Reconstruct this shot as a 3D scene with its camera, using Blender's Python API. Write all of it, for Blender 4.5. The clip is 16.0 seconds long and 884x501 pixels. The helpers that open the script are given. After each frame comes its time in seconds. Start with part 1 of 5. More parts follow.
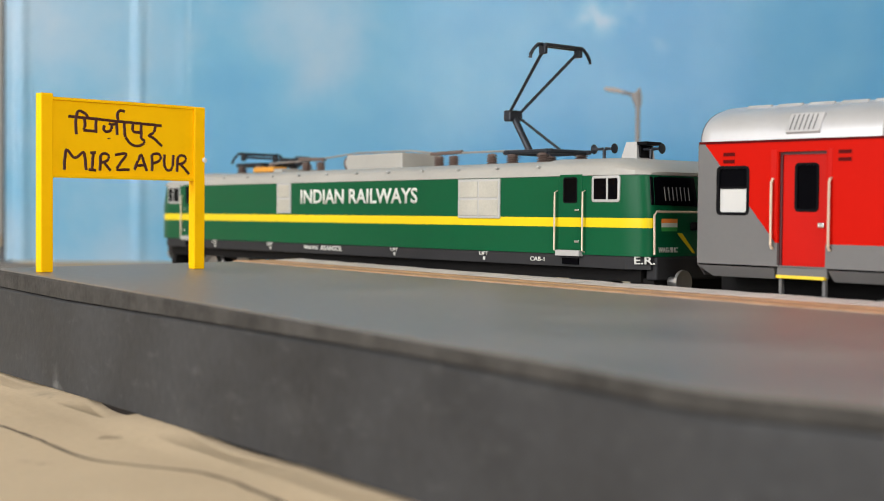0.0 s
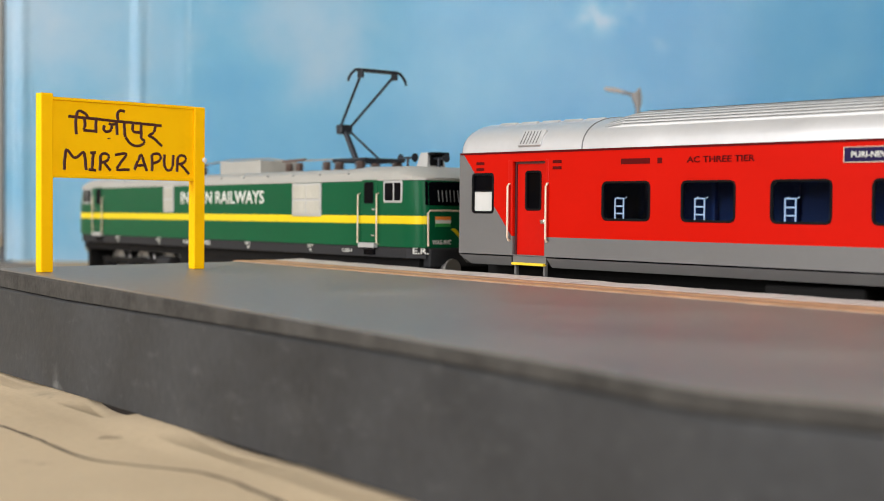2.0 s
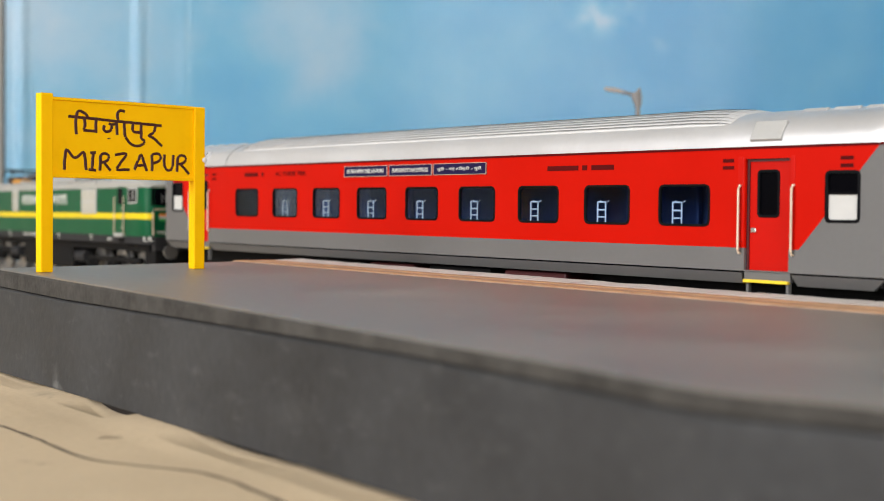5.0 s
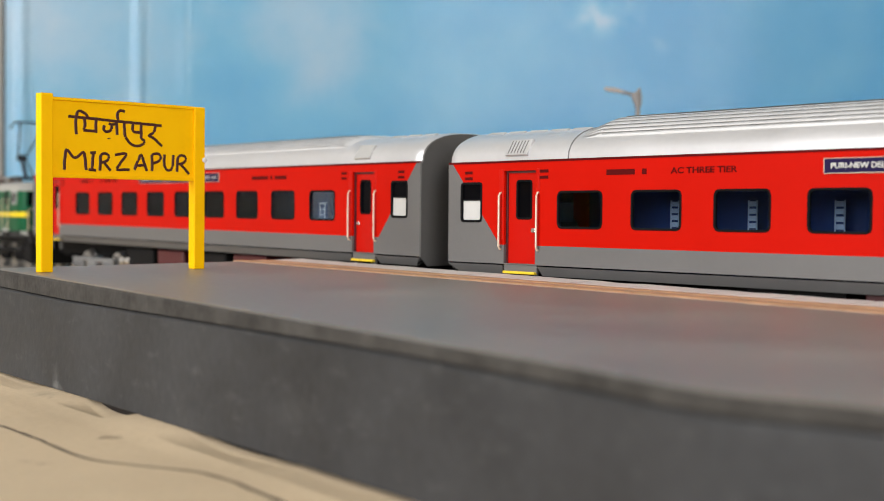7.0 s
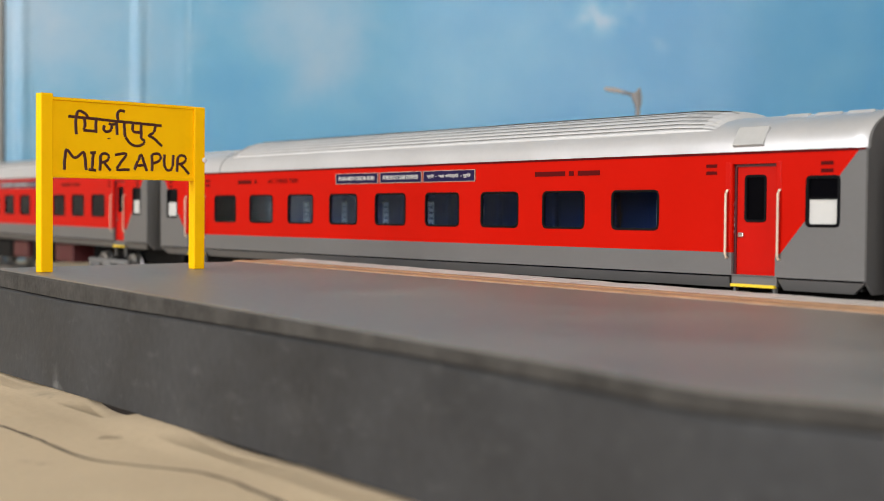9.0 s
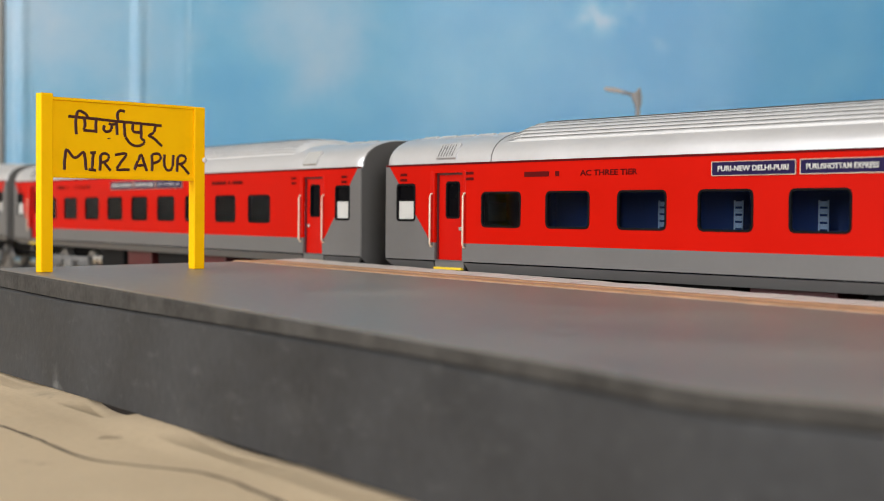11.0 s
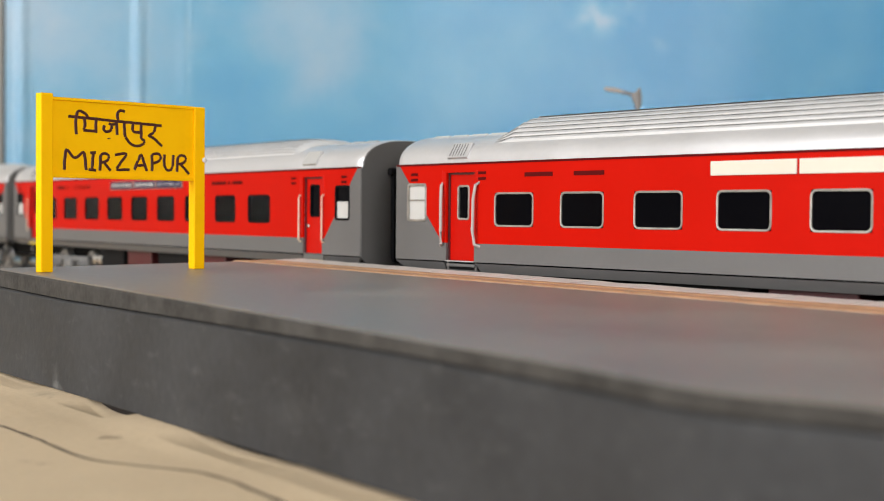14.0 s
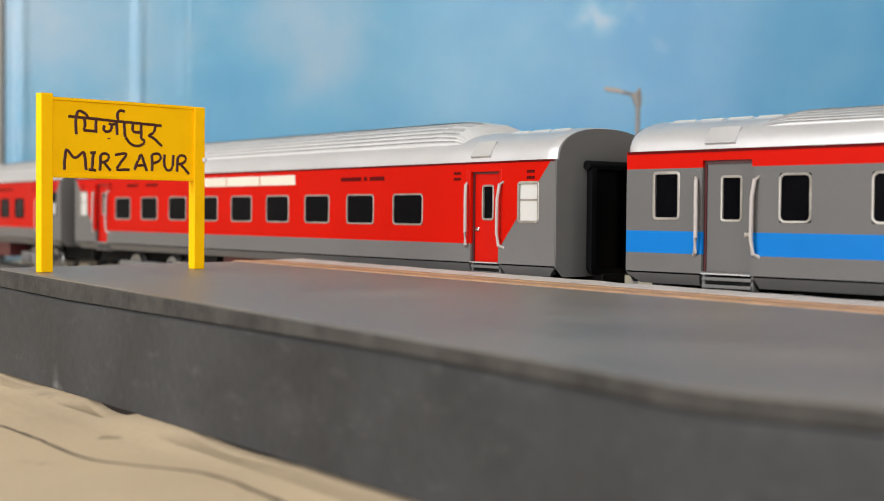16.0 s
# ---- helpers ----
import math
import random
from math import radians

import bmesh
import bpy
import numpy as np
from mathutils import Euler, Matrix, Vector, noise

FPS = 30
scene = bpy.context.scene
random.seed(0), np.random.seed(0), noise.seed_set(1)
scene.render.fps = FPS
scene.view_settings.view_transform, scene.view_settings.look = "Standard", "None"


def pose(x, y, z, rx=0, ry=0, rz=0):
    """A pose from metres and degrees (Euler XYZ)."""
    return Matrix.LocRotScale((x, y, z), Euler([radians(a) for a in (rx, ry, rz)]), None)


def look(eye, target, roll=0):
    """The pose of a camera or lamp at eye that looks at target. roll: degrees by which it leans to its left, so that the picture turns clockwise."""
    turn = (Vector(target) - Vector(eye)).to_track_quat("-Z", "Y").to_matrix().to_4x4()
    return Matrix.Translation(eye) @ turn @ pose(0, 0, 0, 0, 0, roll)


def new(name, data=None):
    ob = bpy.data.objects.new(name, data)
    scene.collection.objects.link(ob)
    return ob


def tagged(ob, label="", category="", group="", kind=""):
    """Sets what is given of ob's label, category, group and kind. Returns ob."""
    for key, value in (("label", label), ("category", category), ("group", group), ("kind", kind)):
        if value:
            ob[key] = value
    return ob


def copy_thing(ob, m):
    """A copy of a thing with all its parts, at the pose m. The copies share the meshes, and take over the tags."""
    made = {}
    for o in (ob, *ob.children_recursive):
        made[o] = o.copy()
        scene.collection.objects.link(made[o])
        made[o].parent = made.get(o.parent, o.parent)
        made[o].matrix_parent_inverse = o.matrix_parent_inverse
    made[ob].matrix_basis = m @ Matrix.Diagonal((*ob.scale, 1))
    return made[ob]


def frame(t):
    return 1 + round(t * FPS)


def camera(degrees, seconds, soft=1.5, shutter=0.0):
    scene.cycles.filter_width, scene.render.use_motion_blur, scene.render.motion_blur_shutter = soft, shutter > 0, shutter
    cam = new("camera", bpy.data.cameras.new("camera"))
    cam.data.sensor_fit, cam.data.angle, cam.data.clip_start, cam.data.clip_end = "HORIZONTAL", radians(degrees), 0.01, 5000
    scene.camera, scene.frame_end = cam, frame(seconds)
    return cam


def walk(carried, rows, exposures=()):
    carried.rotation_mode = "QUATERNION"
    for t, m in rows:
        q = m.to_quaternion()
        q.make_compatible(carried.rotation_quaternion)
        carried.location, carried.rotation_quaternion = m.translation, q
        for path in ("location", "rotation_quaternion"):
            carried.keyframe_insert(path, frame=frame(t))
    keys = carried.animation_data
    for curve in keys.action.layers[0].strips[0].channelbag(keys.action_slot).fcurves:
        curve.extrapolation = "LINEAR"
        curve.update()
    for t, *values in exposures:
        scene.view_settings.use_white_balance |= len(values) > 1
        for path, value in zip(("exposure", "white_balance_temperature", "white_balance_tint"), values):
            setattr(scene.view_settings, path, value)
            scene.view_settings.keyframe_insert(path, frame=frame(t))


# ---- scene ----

# A tabletop railway in 1:87. The track is a gentle arc; x runs along it, rail tops lie at z = 0.
cam = camera(37.97, 16.0, soft=1.0, shutter=0.0)
cam.data.dof.use_dof = True
cam.data.dof.focus_distance = 0.285
cam.data.dof.aperture_fstop = 24.0
EYE = (0.0, -0.2293, 0.0260)
CAM = pose(*EYE, 88.435, 0, 48.90) @ pose(0, 0, 0, 0, 0, 0.515)
walk(cam, [(0.0, CAM), (16.0, CAM)], exposures=[(0.0, 0.0), (4.0, 0.03), (6.3, 0.0), (7.0, -0.01), (7.5, -0.09), (11.5, -0.10), (13.5, -0.02), (16.0, 0.0)])

# ---- light ----
world = bpy.data.worlds.new("world")
scene.world = world
world.use_nodes = True
wn = world.node_tree.nodes
sky = wn.new("ShaderNodeTexSky")
sky.sky_type, sky.sun_disc, sky.sun_elevation, sky.sun_rotation = "NISHITA", False, radians(48), radians(200)
wn["Background"].inputs["Strength"].default_value = 0.12
world.node_tree.links.new(sky.outputs[0], wn["Background"].inputs["Color"])


def window_light(name, at, target, wide, high, power, colour):
    data = bpy.data.lights.new(name, "AREA")
    data.shape, data.size, data.size_y, data.energy, data.color = "RECTANGLE", wide, high, power, colour
    ob = new(name, data)
    ob.matrix_world = look(at, target)
    return ob


window_light("window_light", (-0.45, -1.93, 0.85), (-0.45, 0.0, 0.85), 1.1, 1.5, 48, (1.0, 0.98, 0.97))
window_light("window_light", (1.93, -1.0, 0.95), (0.0, -1.0, 0.95), 1.1, 1.4, 35, (1.0, 0.98, 0.96))

# ---- materials ----


def mat(name, colour, rough=0.5, metal=0.0, vary=0.12, scale=60.0, bump=0.0, fine=900.0, coat=0.0, spec=0.5, rvary=0.12):
    """A painted or plain surface: blotches at one scale, grain at another, a fine relief."""
    m = bpy.data.materials.new(name)
    m.use_nodes = True
    n, l = m.node_tree.nodes, m.node_tree.links
    b = n["Principled BSDF"]
    geo = n.new("ShaderNodeTexCoord")
    n1 = n.new("ShaderNodeTexNoise")
    n1.inputs["Scale"].default_value, n1.inputs["Detail"].default_value = scale, 5
    n2 = n.new("ShaderNodeTexNoise")
    n2.inputs["Scale"].default_value, n2.inputs["Detail"].default_value = fine, 3
    for k in (n1, n2):
        l.new(geo.outputs["Object"], k.inputs["Vector"])
    add = n.new("ShaderNodeMath")
    add.operation = "MULTIPLY_ADD"
    l.new(n2.outputs["Fac"], add.inputs[0])
    add.inputs[1].default_value = 0.35
    l.new(n1.outputs["Fac"], add.inputs[2])
    mr = n.new("ShaderNodeMapRange")
    mr.inputs["From Min"].default_value, mr.inputs["From Max"].default_value = 0.35, 1.0
    mr.inputs["To Min"].default_value, mr.inputs["To Max"].default_value = 1 - vary, 1 + vary
    l.new(add.outputs[0], mr.inputs["Value"])
    mul = n.new("ShaderNodeVectorMath")
    mul.operation = "SCALE"
    mul.inputs[0].default_value = colour[:3]
    l.new(mr.outputs[0], mul.inputs["Scale"])
    l.new(mul.outputs[0], b.inputs["Base Color"])
    rr = n.new("ShaderNodeMapRange")
    rr.inputs["To Min"].default_value, rr.inputs["To Max"].default_value = max(0.02, rough - rvary), min(1, rough + rvary)
    l.new(n1.outputs["Fac"], rr.inputs["Value"])
    l.new(rr.outputs[0], b.inputs["Roughness"])
    b.inputs["Metallic"].default_value = metal
    b.inputs["Specular IOR Level"].default_value = spec
    b.inputs["Coat Weight"].default_value = coat
    b.inputs["Coat Roughness"].default_value = 0.12
    if bump:
        bp = n.new("ShaderNodeBump")
        bp.inputs["Strength"].default_value = bump
        bp.inputs["Distance"].default_value = 0.0003
        l.new(n2.outputs["Fac"], bp.inputs["Height"])
        l.new(bp.outputs[0], b.inputs["Normal"])
    return m


def glass_mat(name, colour, clear, rough=0.06):
    m = bpy.data.materials.new(name)
    m.use_nodes = True
    n, l = m.node_tree.nodes, m.node_tree.links
    out = n["Material Output"]
    n.remove(n["Principled BSDF"])
    tr, gl, mx = n.new("ShaderNodeBsdfTransparent"), n.new("ShaderNodeBsdfGlossy"), n.new("ShaderNodeMixShader")
    tr.inputs["Color"].default_value = (*[c * clear for c in colour], 1)
    gl.inputs["Roughness"].default_value = rough
    fr = n.new("ShaderNodeFresnel")
    fr.inputs["IOR"].default_value = 1.18
    l.new(fr.outputs[0], mx.inputs[0])
    l.new(tr.outputs[0], mx.inputs[1])
    l.new(gl.outputs[0], mx.inputs[2])
    l.new(mx.outputs[0], out.inputs["Surface"])
    return m


def smudge(m, at, size, colour, amount):
    """An uneven dry stain of its own shape on a material: centre, half sizes, colour, cover."""
    n, l = m.node_tree.nodes, m.node_tree.links
    tc, off, sc, ln, rough, wob, cut, mx = (n.new(k) for k in ("ShaderNodeTexCoord", "ShaderNodeVectorMath", "ShaderNodeVectorMath", "ShaderNodeVectorMath", "ShaderNodeTexNoise", "ShaderNodeMath", "ShaderNodeMapRange", "ShaderNodeMix"))
    off.operation, sc.operation, ln.operation, wob.operation = "SUBTRACT", "DIVIDE", "LENGTH", "MULTIPLY_ADD"
    off.inputs[1].default_value, sc.inputs[1].default_value = at, size
    rough.inputs["Scale"].default_value, rough.inputs["Detail"].default_value = 600, 5
    wob.inputs[1].default_value = 1.6
    cut.inputs["From Min"].default_value, cut.inputs["From Max"].default_value, cut.inputs["To Max"].default_value, cut.inputs["To Min"].default_value = 0.75, 1.75, 0.0, amount
    mx.data_type = "RGBA"
    l.new(tc.outputs["Object"], off.inputs[0])
    l.new(off.outputs[0], sc.inputs[0])
    l.new(sc.outputs[0], ln.inputs[0])
    l.new(tc.outputs["Object"], rough.inputs["Vector"])
    l.new(rough.outputs["Fac"], wob.inputs[0])
    l.new(ln.outputs["Value"], wob.inputs[2])
    l.new(wob.outputs[0], cut.inputs["Value"])
    l.new(cut.outputs[0], mx.inputs["Factor"])
    b = n["Principled BSDF"]
    l.new(b.inputs["Base Color"].links[0].from_socket, mx.inputs[6])
    mx.inputs[7].default_value = (*colour, 1)
    l.new(mx.outputs[2], b.inputs["Base Color"])


RED = mat("red_paint", (0.49, 0.0060, 0.0012), 0.42, vary=0.05, bump=0.05, spec=0.05)
DOOR_RED = mat("door_red_paint", (0.49, 0.0055, 0.0015), 0.36, vary=0.07, bump=0.10, spec=0.12)
GREY = mat("grey_paint", (0.118, 0.116, 0.114), 0.5, vary=0.07, bump=0.05)
END_GREY = mat("end_grey_paint", (0.095, 0.092, 0.090), 0.55, vary=0.08, bump=0.08)
SILVER = mat("silver_roof_paint", (0.60, 0.60, 0.61), 0.42, metal=0.60, vary=0.06, bump=0.05)
RIB_SILVER = mat("matt_rib_silver", (0.60, 0.60, 0.60), 0.5, metal=0.2, vary=0.08, bump=0.05)
# painted shade for the rib gaps, also plain grey for roof plates
RIB_GAP = mat("rib_shade_and_plate_grey", (0.42, 0.42, 0.42), 0.55, vary=0.2, scale=200)
DULL_SILVER = mat("dull_silver_paint", (0.44, 0.44, 0.43), 0.5, metal=0.25, vary=0.10, bump=0.08)
RUBBER = mat("black_rubber", (0.005, 0.005, 0.006), 0.6, spec=0.06, vary=0.2)
BLACK = mat("black_underframe", (0.009, 0.0085, 0.0085), 0.75, spec=0.12, vary=0.3, bump=0.2)
DARK = mat("dark_interior", (0.012, 0.050, 0.19), 0.7)
CAVE = mat("black_window_backing", (0.002, 0.002, 0.003), 0.16, spec=0.04)
GLASS = glass_mat("tinted_window", (0.72, 0.82, 0.95), 0.95)
FROST = mat("frosted_white_pane", (0.55, 0.55, 0.53), 0.4, vary=0.06)
BERTH = mat("blue_berth", (0.02, 0.07, 0.26), 0.6)
LADDER = mat("pale_ladder", (0.80, 0.86, 0.92), 0.4)
CREAM = mat("cream_handrail", (0.60, 0.48, 0.36), 0.35, metal=0.3)
CHROME = mat("chrome", (0.75, 0.75, 0.76), 0.2, metal=1.0, vary=0.04)
STEP_YELLOW = mat("yellow_step_edge", (0.80, 0.56, 0.02), 0.5)
BLUE_BAND = mat("blue_band_paint", (0.002, 0.150, 0.48), 0.4, vary=0.05, spec=0.12)
SURROUND = mat("worn_silver_surround", (0.32, 0.30, 0.27), 0.42, metal=0.45, vary=0.30, scale=300)
PALE_RAIL = mat("pale_plastic_handrail", (0.40, 0.36, 0.34), 0.45, vary=0.08)
DECAL = mat("dark_decal_ink", (0.085, 0.003, 0.003), 0.6, spec=0.06)
NAVY = mat("navy_board", (0.016, 0.010, 0.050), 0.5, spec=0.08)
WHITE_INK = mat("white_ink", (0.62, 0.62, 0.58), 0.5, vary=0.04)
BOARD_WHITE = mat("cream_white_board", (0.66, 0.62, 0.52), 0.5, vary=0.05)
GREEN = mat("green_paint", (0.0020, 0.080, 0.030), 0.36, vary=0.06, spec=0.14, bump=0.04)
STRIPE = mat("yellow_stripe_paint", (0.72, 0.54, 0.008), 0.40, spec=0.2, vary=0.05)
SOLE = mat("dark_grey_solebar", (0.026, 0.026, 0.028), 0.6, vary=0.15, spec=0.15)
ROOF_GREY = mat("loco_roof_grey", (0.36, 0.35, 0.32), 0.5, metal=0.1, vary=0.10, bump=0.1)
GRILLE = mat("grille_beige", (0.40, 0.385, 0.33), 0.6, vary=0.30, bump=0.3, fine=2500)
PANTO = mat("pantograph_black", (0.018, 0.022, 0.030), 0.4, metal=0.4, vary=0.2)
INSUL = mat("brown_insulator", (0.13, 0.09, 0.075), 0.35)
COPPER = mat("orange_bus_bar", (0.60, 0.27, 0.03), 0.5)
SAFFRON = mat("saffron_decal", (0.85, 0.25, 0.03), 0.5)
INDIA_GREEN = mat("flag_green_decal", (0.02, 0.30, 0.05), 0.5)
STEEL = mat("worn_steel", (0.48, 0.47, 0.46), 0.35, metal=0.9, vary=0.2)
BOGIE = mat("bogie_grey", (0.16, 0.16, 0.16), 0.5, vary=0.25, bump=0.2)
BROWN_RED = mat("red_oxide_box", (0.07, 0.008, 0.010), 0.5, vary=0.2)
SIGN_YELLOW = mat("sign_yellow_paint", (1.0, 0.55, 0.001), 0.5, spec=0.08, vary=0.05, bump=0.06, scale=150)
SIGN_EDGE = mat("sign_shadow_gap", (0.30, 0.12, 0.01), 0.5)
INK = mat("maroon_marker_ink", (0.055, 0.008, 0.006), 0.4)
CHIP = mat("chipped_white_primer", (0.78, 0.76, 0.72), 0.6)
SLEEPER = mat("sleeper_brown", (0.07, 0.05, 0.04), 0.7, vary=0.25, bump=0.3)
BALLAST = mat("ballast_grey", (0.07, 0.065, 0.06), 0.85, vary=0.45, scale=350, fine=1500, bump=0.8)
LAMP_GREY = mat("lamp_post_grey", (0.20, 0.19, 0.185), 0.5, vary=0.1)
POST_GREY = mat("dark_aluminium_post", (0.045, 0.047, 0.05), 0.5, metal=0.2, vary=0.2)
WALL = mat("white_wall", (0.56, 0.55, 0.52), 0.85, vary=0.05, scale=3, fine=60)
ORANGE = mat("orange_facade_paint", (0.75, 0.20, 0.03), 0.6)
FACADE = mat("cream_facade", (0.70, 0.66, 0.60), 0.7)

# ---- mesh tools ----


def part(name, bm, material, parent=None, label="", smooth=False):
    me = bpy.data.meshes.new(name)
    bmesh.ops.recalc_face_normals(bm, faces=bm.faces)
    bm.to_mesh(me)
    bm.free()
    for m in (material if isinstance(material, (list, tuple)) else [material]):
        me.materials.append(m)
    if smooth:
        me.shade_smooth()
        me.set_sharp_from_angle(angle=radians(38))
    ob = new(name, me)
    ob.parent = parent
    if label:
        tagged(ob, label)
    return ob


def box(bm, x0, x1, y0, y1, z0, z1, bevel=0.0):
    r = bmesh.ops.create_cube(bm, size=1)
    for v in r["verts"]:
        v.co = Vector(((x0 + x1) / 2 + v.co.x * (x1 - x0), (y0 + y1) / 2 + v.co.y * (y1 - y0), (z0 + z1) / 2 + v.co.z * (z1 - z0)))
    if bevel:
        edges = list({e for v in r["verts"] for e in v.link_edges})
        bmesh.ops.bevel(bm, geom=edges, offset=bevel, segments=2, affect="EDGES", profile=0.5)
    return bm


def boxed(*a, bevel=0.0):
    return box(bmesh.new(), *a, bevel=bevel)


def tube(bm, path, r, n=8, r2=None):
    """A round bar along a path of points, with closed ends."""
    path = [Vector(p) for p in path]
    rings = []
    for i, p in enumerate(path):
        a, b = path[max(i - 1, 0)], path[min(i + 1, len(path) - 1)]
        d = (b - a).normalized()
        side = d.cross(Vector((0, 0, 1)) if abs(d.z) < 0.9 else Vector((1, 0, 0))).normalized()
        up = side.cross(d)
        rad = r if r2 is None else r + (r2 - r) * i / (len(path) - 1)
        rings.append([bm.verts.new(p + (side * math.cos(k * math.tau / n) + up * math.sin(k * math.tau / n)) * rad) for k in range(n)])
    for a, b in zip(rings, rings[1:]):
        for k in range(n):
            bm.faces.new((a[k], a[(k + 1) % n], b[(k + 1) % n], b[k]))
    bm.faces.new(rings[0])
    bm.faces.new(rings[-1][::-1])
    return bm


def loft(bm, rings, caps=True, closed=True):
    vs = [[bm.verts.new(p) for p in r] for r in rings]
    n = len(vs[0])
    for a, b in zip(vs, vs[1:]):
        for k in range(n if closed else n - 1):
            bm.faces.new((a[k], a[(k + 1) % n], b[(k + 1) % n], b[k]))
    if caps:
        bm.faces.new(vs[0])
        bm.faces.new(vs[-1][::-1])
    return bm


def rounded(x0, x1, z0, z1, r, n=4):
    pts = []
    for cx, cz, a0 in ((x1 - r, z1 - r, 0), (x0 + r, z1 - r, 90), (x0 + r, z0 + r, 180), (x1 - r, z0 + r, 270)):
        for k in range(n + 1):
            a = radians(a0 + 90 * k / n)
            pts.append((cx + r * math.cos(a), cz + r * math.sin(a)))
    return pts


def frame_ring(x0, x1, z0, z1, w, r, y, proud):
    """A rounded window surround whose outer edge is the given rectangle, standing proud of the wall at y."""
    bm = bmesh.new()
    out, inn = rounded(x0, x1, z0, z1, r), rounded(x0 + w, x1 - w, z0 + w, z1 - w, max(r - w, r * 0.45))
    s = -1 if y < 0 else 1
    loft(bm, [[(a, y - s * 0.0006, b) for a, b in out], [(a, y + s * proud * 0.6, b) for a, b in out], [(a + (c - a) * 0.25, y + s * proud, b + (d - b) * 0.25) for (a, b), (c, d) in zip(out, inn)],
              [(a, y + s * proud * 0.7, b) for a, b in inn], [(a, y - s * 0.0006, b) for a, b in inn]], caps=False)
    return bm


def holed_wall(bm, x0, x1, z0, z1, y, depth, holes, xs=(), zs=()):
    """An upright wall with rectangular openings that go through it."""
    gx = sorted({x0, x1, *xs, *[h[0] for h in holes], *[h[1] for h in holes]})
    gz = sorted({z0, z1, *zs, *[h[2] for h in holes], *[h[3] for h in holes]})
    verts = {}

    def v(x, yy, z):
        k = (round(x, 6), round(yy, 6), round(z, 6))
        if k not in verts:
            verts[k] = bm.verts.new((x, yy, z))
        return verts[k]
    yb = y + depth
    for a, b in zip(gx, gx[1:]):
        for c, d in zip(gz, gz[1:]):
            mx, mz = (a + b) / 2, (c + d) / 2
            if any(h[0] < mx < h[1] and h[2] < mz < h[3] for h in holes):
                continue
            bm.faces.new((v(a, y, c), v(b, y, c), v(b, y, d), v(a, y, d)))
            bm.faces.new((v(a, yb, c), v(a, yb, d), v(b, yb, d), v(b, yb, c)))
    for h in holes:
        hx = [x for x in gx if h[0] <= x <= h[1]]
        hz = [z for z in gz if h[2] <= z <= h[3]]
        for a, b in zip(hx, hx[1:]):
            for z in (h[2], h[3]):
                bm.faces.new((v(a, y, z), v(b, y, z), v(b, yb, z), v(a, yb, z)))
        for c, d in zip(hz, hz[1:]):
            for x in (h[0], h[1]):
                bm.faces.new((v(x, y, c), v(x, y, d), v(x, yb, d), v(x, yb, c)))
    return bm


def lettering(text, height, width, at, turn, material, parent, name="lettering", label="", depth=0.00006):
    """Writing as a mesh: its lower left corner at `at`, scaled to height and width."""
    cu = bpy.data.curves.new(name, "FONT")
    cu.body, cu.size, cu.extrude, cu.offset, cu.resolution_u = text, 1.0, 0.0, 0.022, 3
    ob = bpy.data.objects.new(name, cu)
    scene.collection.objects.link(ob)
    bpy.context.view_layer.update()
    me = bpy.data.meshes.new_from_object(ob.evaluated_get(bpy.context.evaluated_depsgraph_get()))
    bpy.data.objects.remove(ob)
    co = [v.co.copy() for v in me.vertices]
    x0, x1 = min(c.x for c in co), max(c.x for c in co)
    y0, y1 = min(c.y for c in co), max(c.y for c in co)
    for v in me.vertices:
        v.co = Vector(((v.co.x - x0) / (x1 - x0) * width, (v.co.y - y0) / (y1 - y0) * height, 0))
    bm = bmesh.new()
    bm.from_mesh(me)
    bpy.data.meshes.remove(me)
    r = bmesh.ops.extrude_face_region(bm, geom=bm.faces[:])
    bmesh.ops.translate(bm, verts=[g for g in r["geom"] if isinstance(g, bmesh.types.BMVert)], vec=(0, 0, depth))
    bm.transform(Matrix.Translation(at) @ turn)
    return part(name, bm, material, parent, label)


SIDE = Matrix.Rotation(radians(90), 4, "X")          # writing upright on a face that looks to -y
ENDFACE = Matrix.Rotation(radians(90), 4, "Z") @ Matrix.Rotation(radians(90), 4, "X")   # on a face that looks to +x


def thing(name, label, category, group="", m=None):
    ob = new(name)
    ob.empty_display_size = 0.02
    if m is not None:
        ob.matrix_world = m
    return tagged(ob, label, category, group)


# ---- track and train path ----
BEND, BEND_X = 0.2381, -0.15


def arc(u):
    return Vector((math.sin(BEND * u) / BEND + BEND_X, (1 - math.cos(BEND * u)) / BEND, 0))


def beside(x, off, z):
    """The point off metres to the far side of the track's centre line at x."""
    u = math.asin(BEND * (x - BEND_X)) / BEND
    return arc(u) + Vector((-math.sin(BEND * u), math.cos(BEND * u), 0)) * off + Vector((0, 0, z))


TRAVEL = [(0.0, -0.3083), (0.5, -0.3227), (1.0, -0.3409), (1.5, -0.3623), (2.0, -0.3834), (2.5, -0.4029), (3.0, -0.4235), (3.5, -0.4507), (4.0, -0.4784),
          (6.3, -0.6220), (6.5, -0.6333), (7.0, -0.6699), (7.5, -0.7114), (8.0, -0.7489), (8.5, -0.7888), (9.0, -0.8253), (9.2, -0.8422),
          (11.3, -0.9984), (11.5, -1.0131), (12.0, -1.0538), (12.5, -1.0989), (13.0, -1.1481), (13.5, -1.2046), (14.0, -1.2569), (14.5, -1.3061),
          (15.0, -1.3564), (15.5, -1.4086), (16.0, -1.4684)]


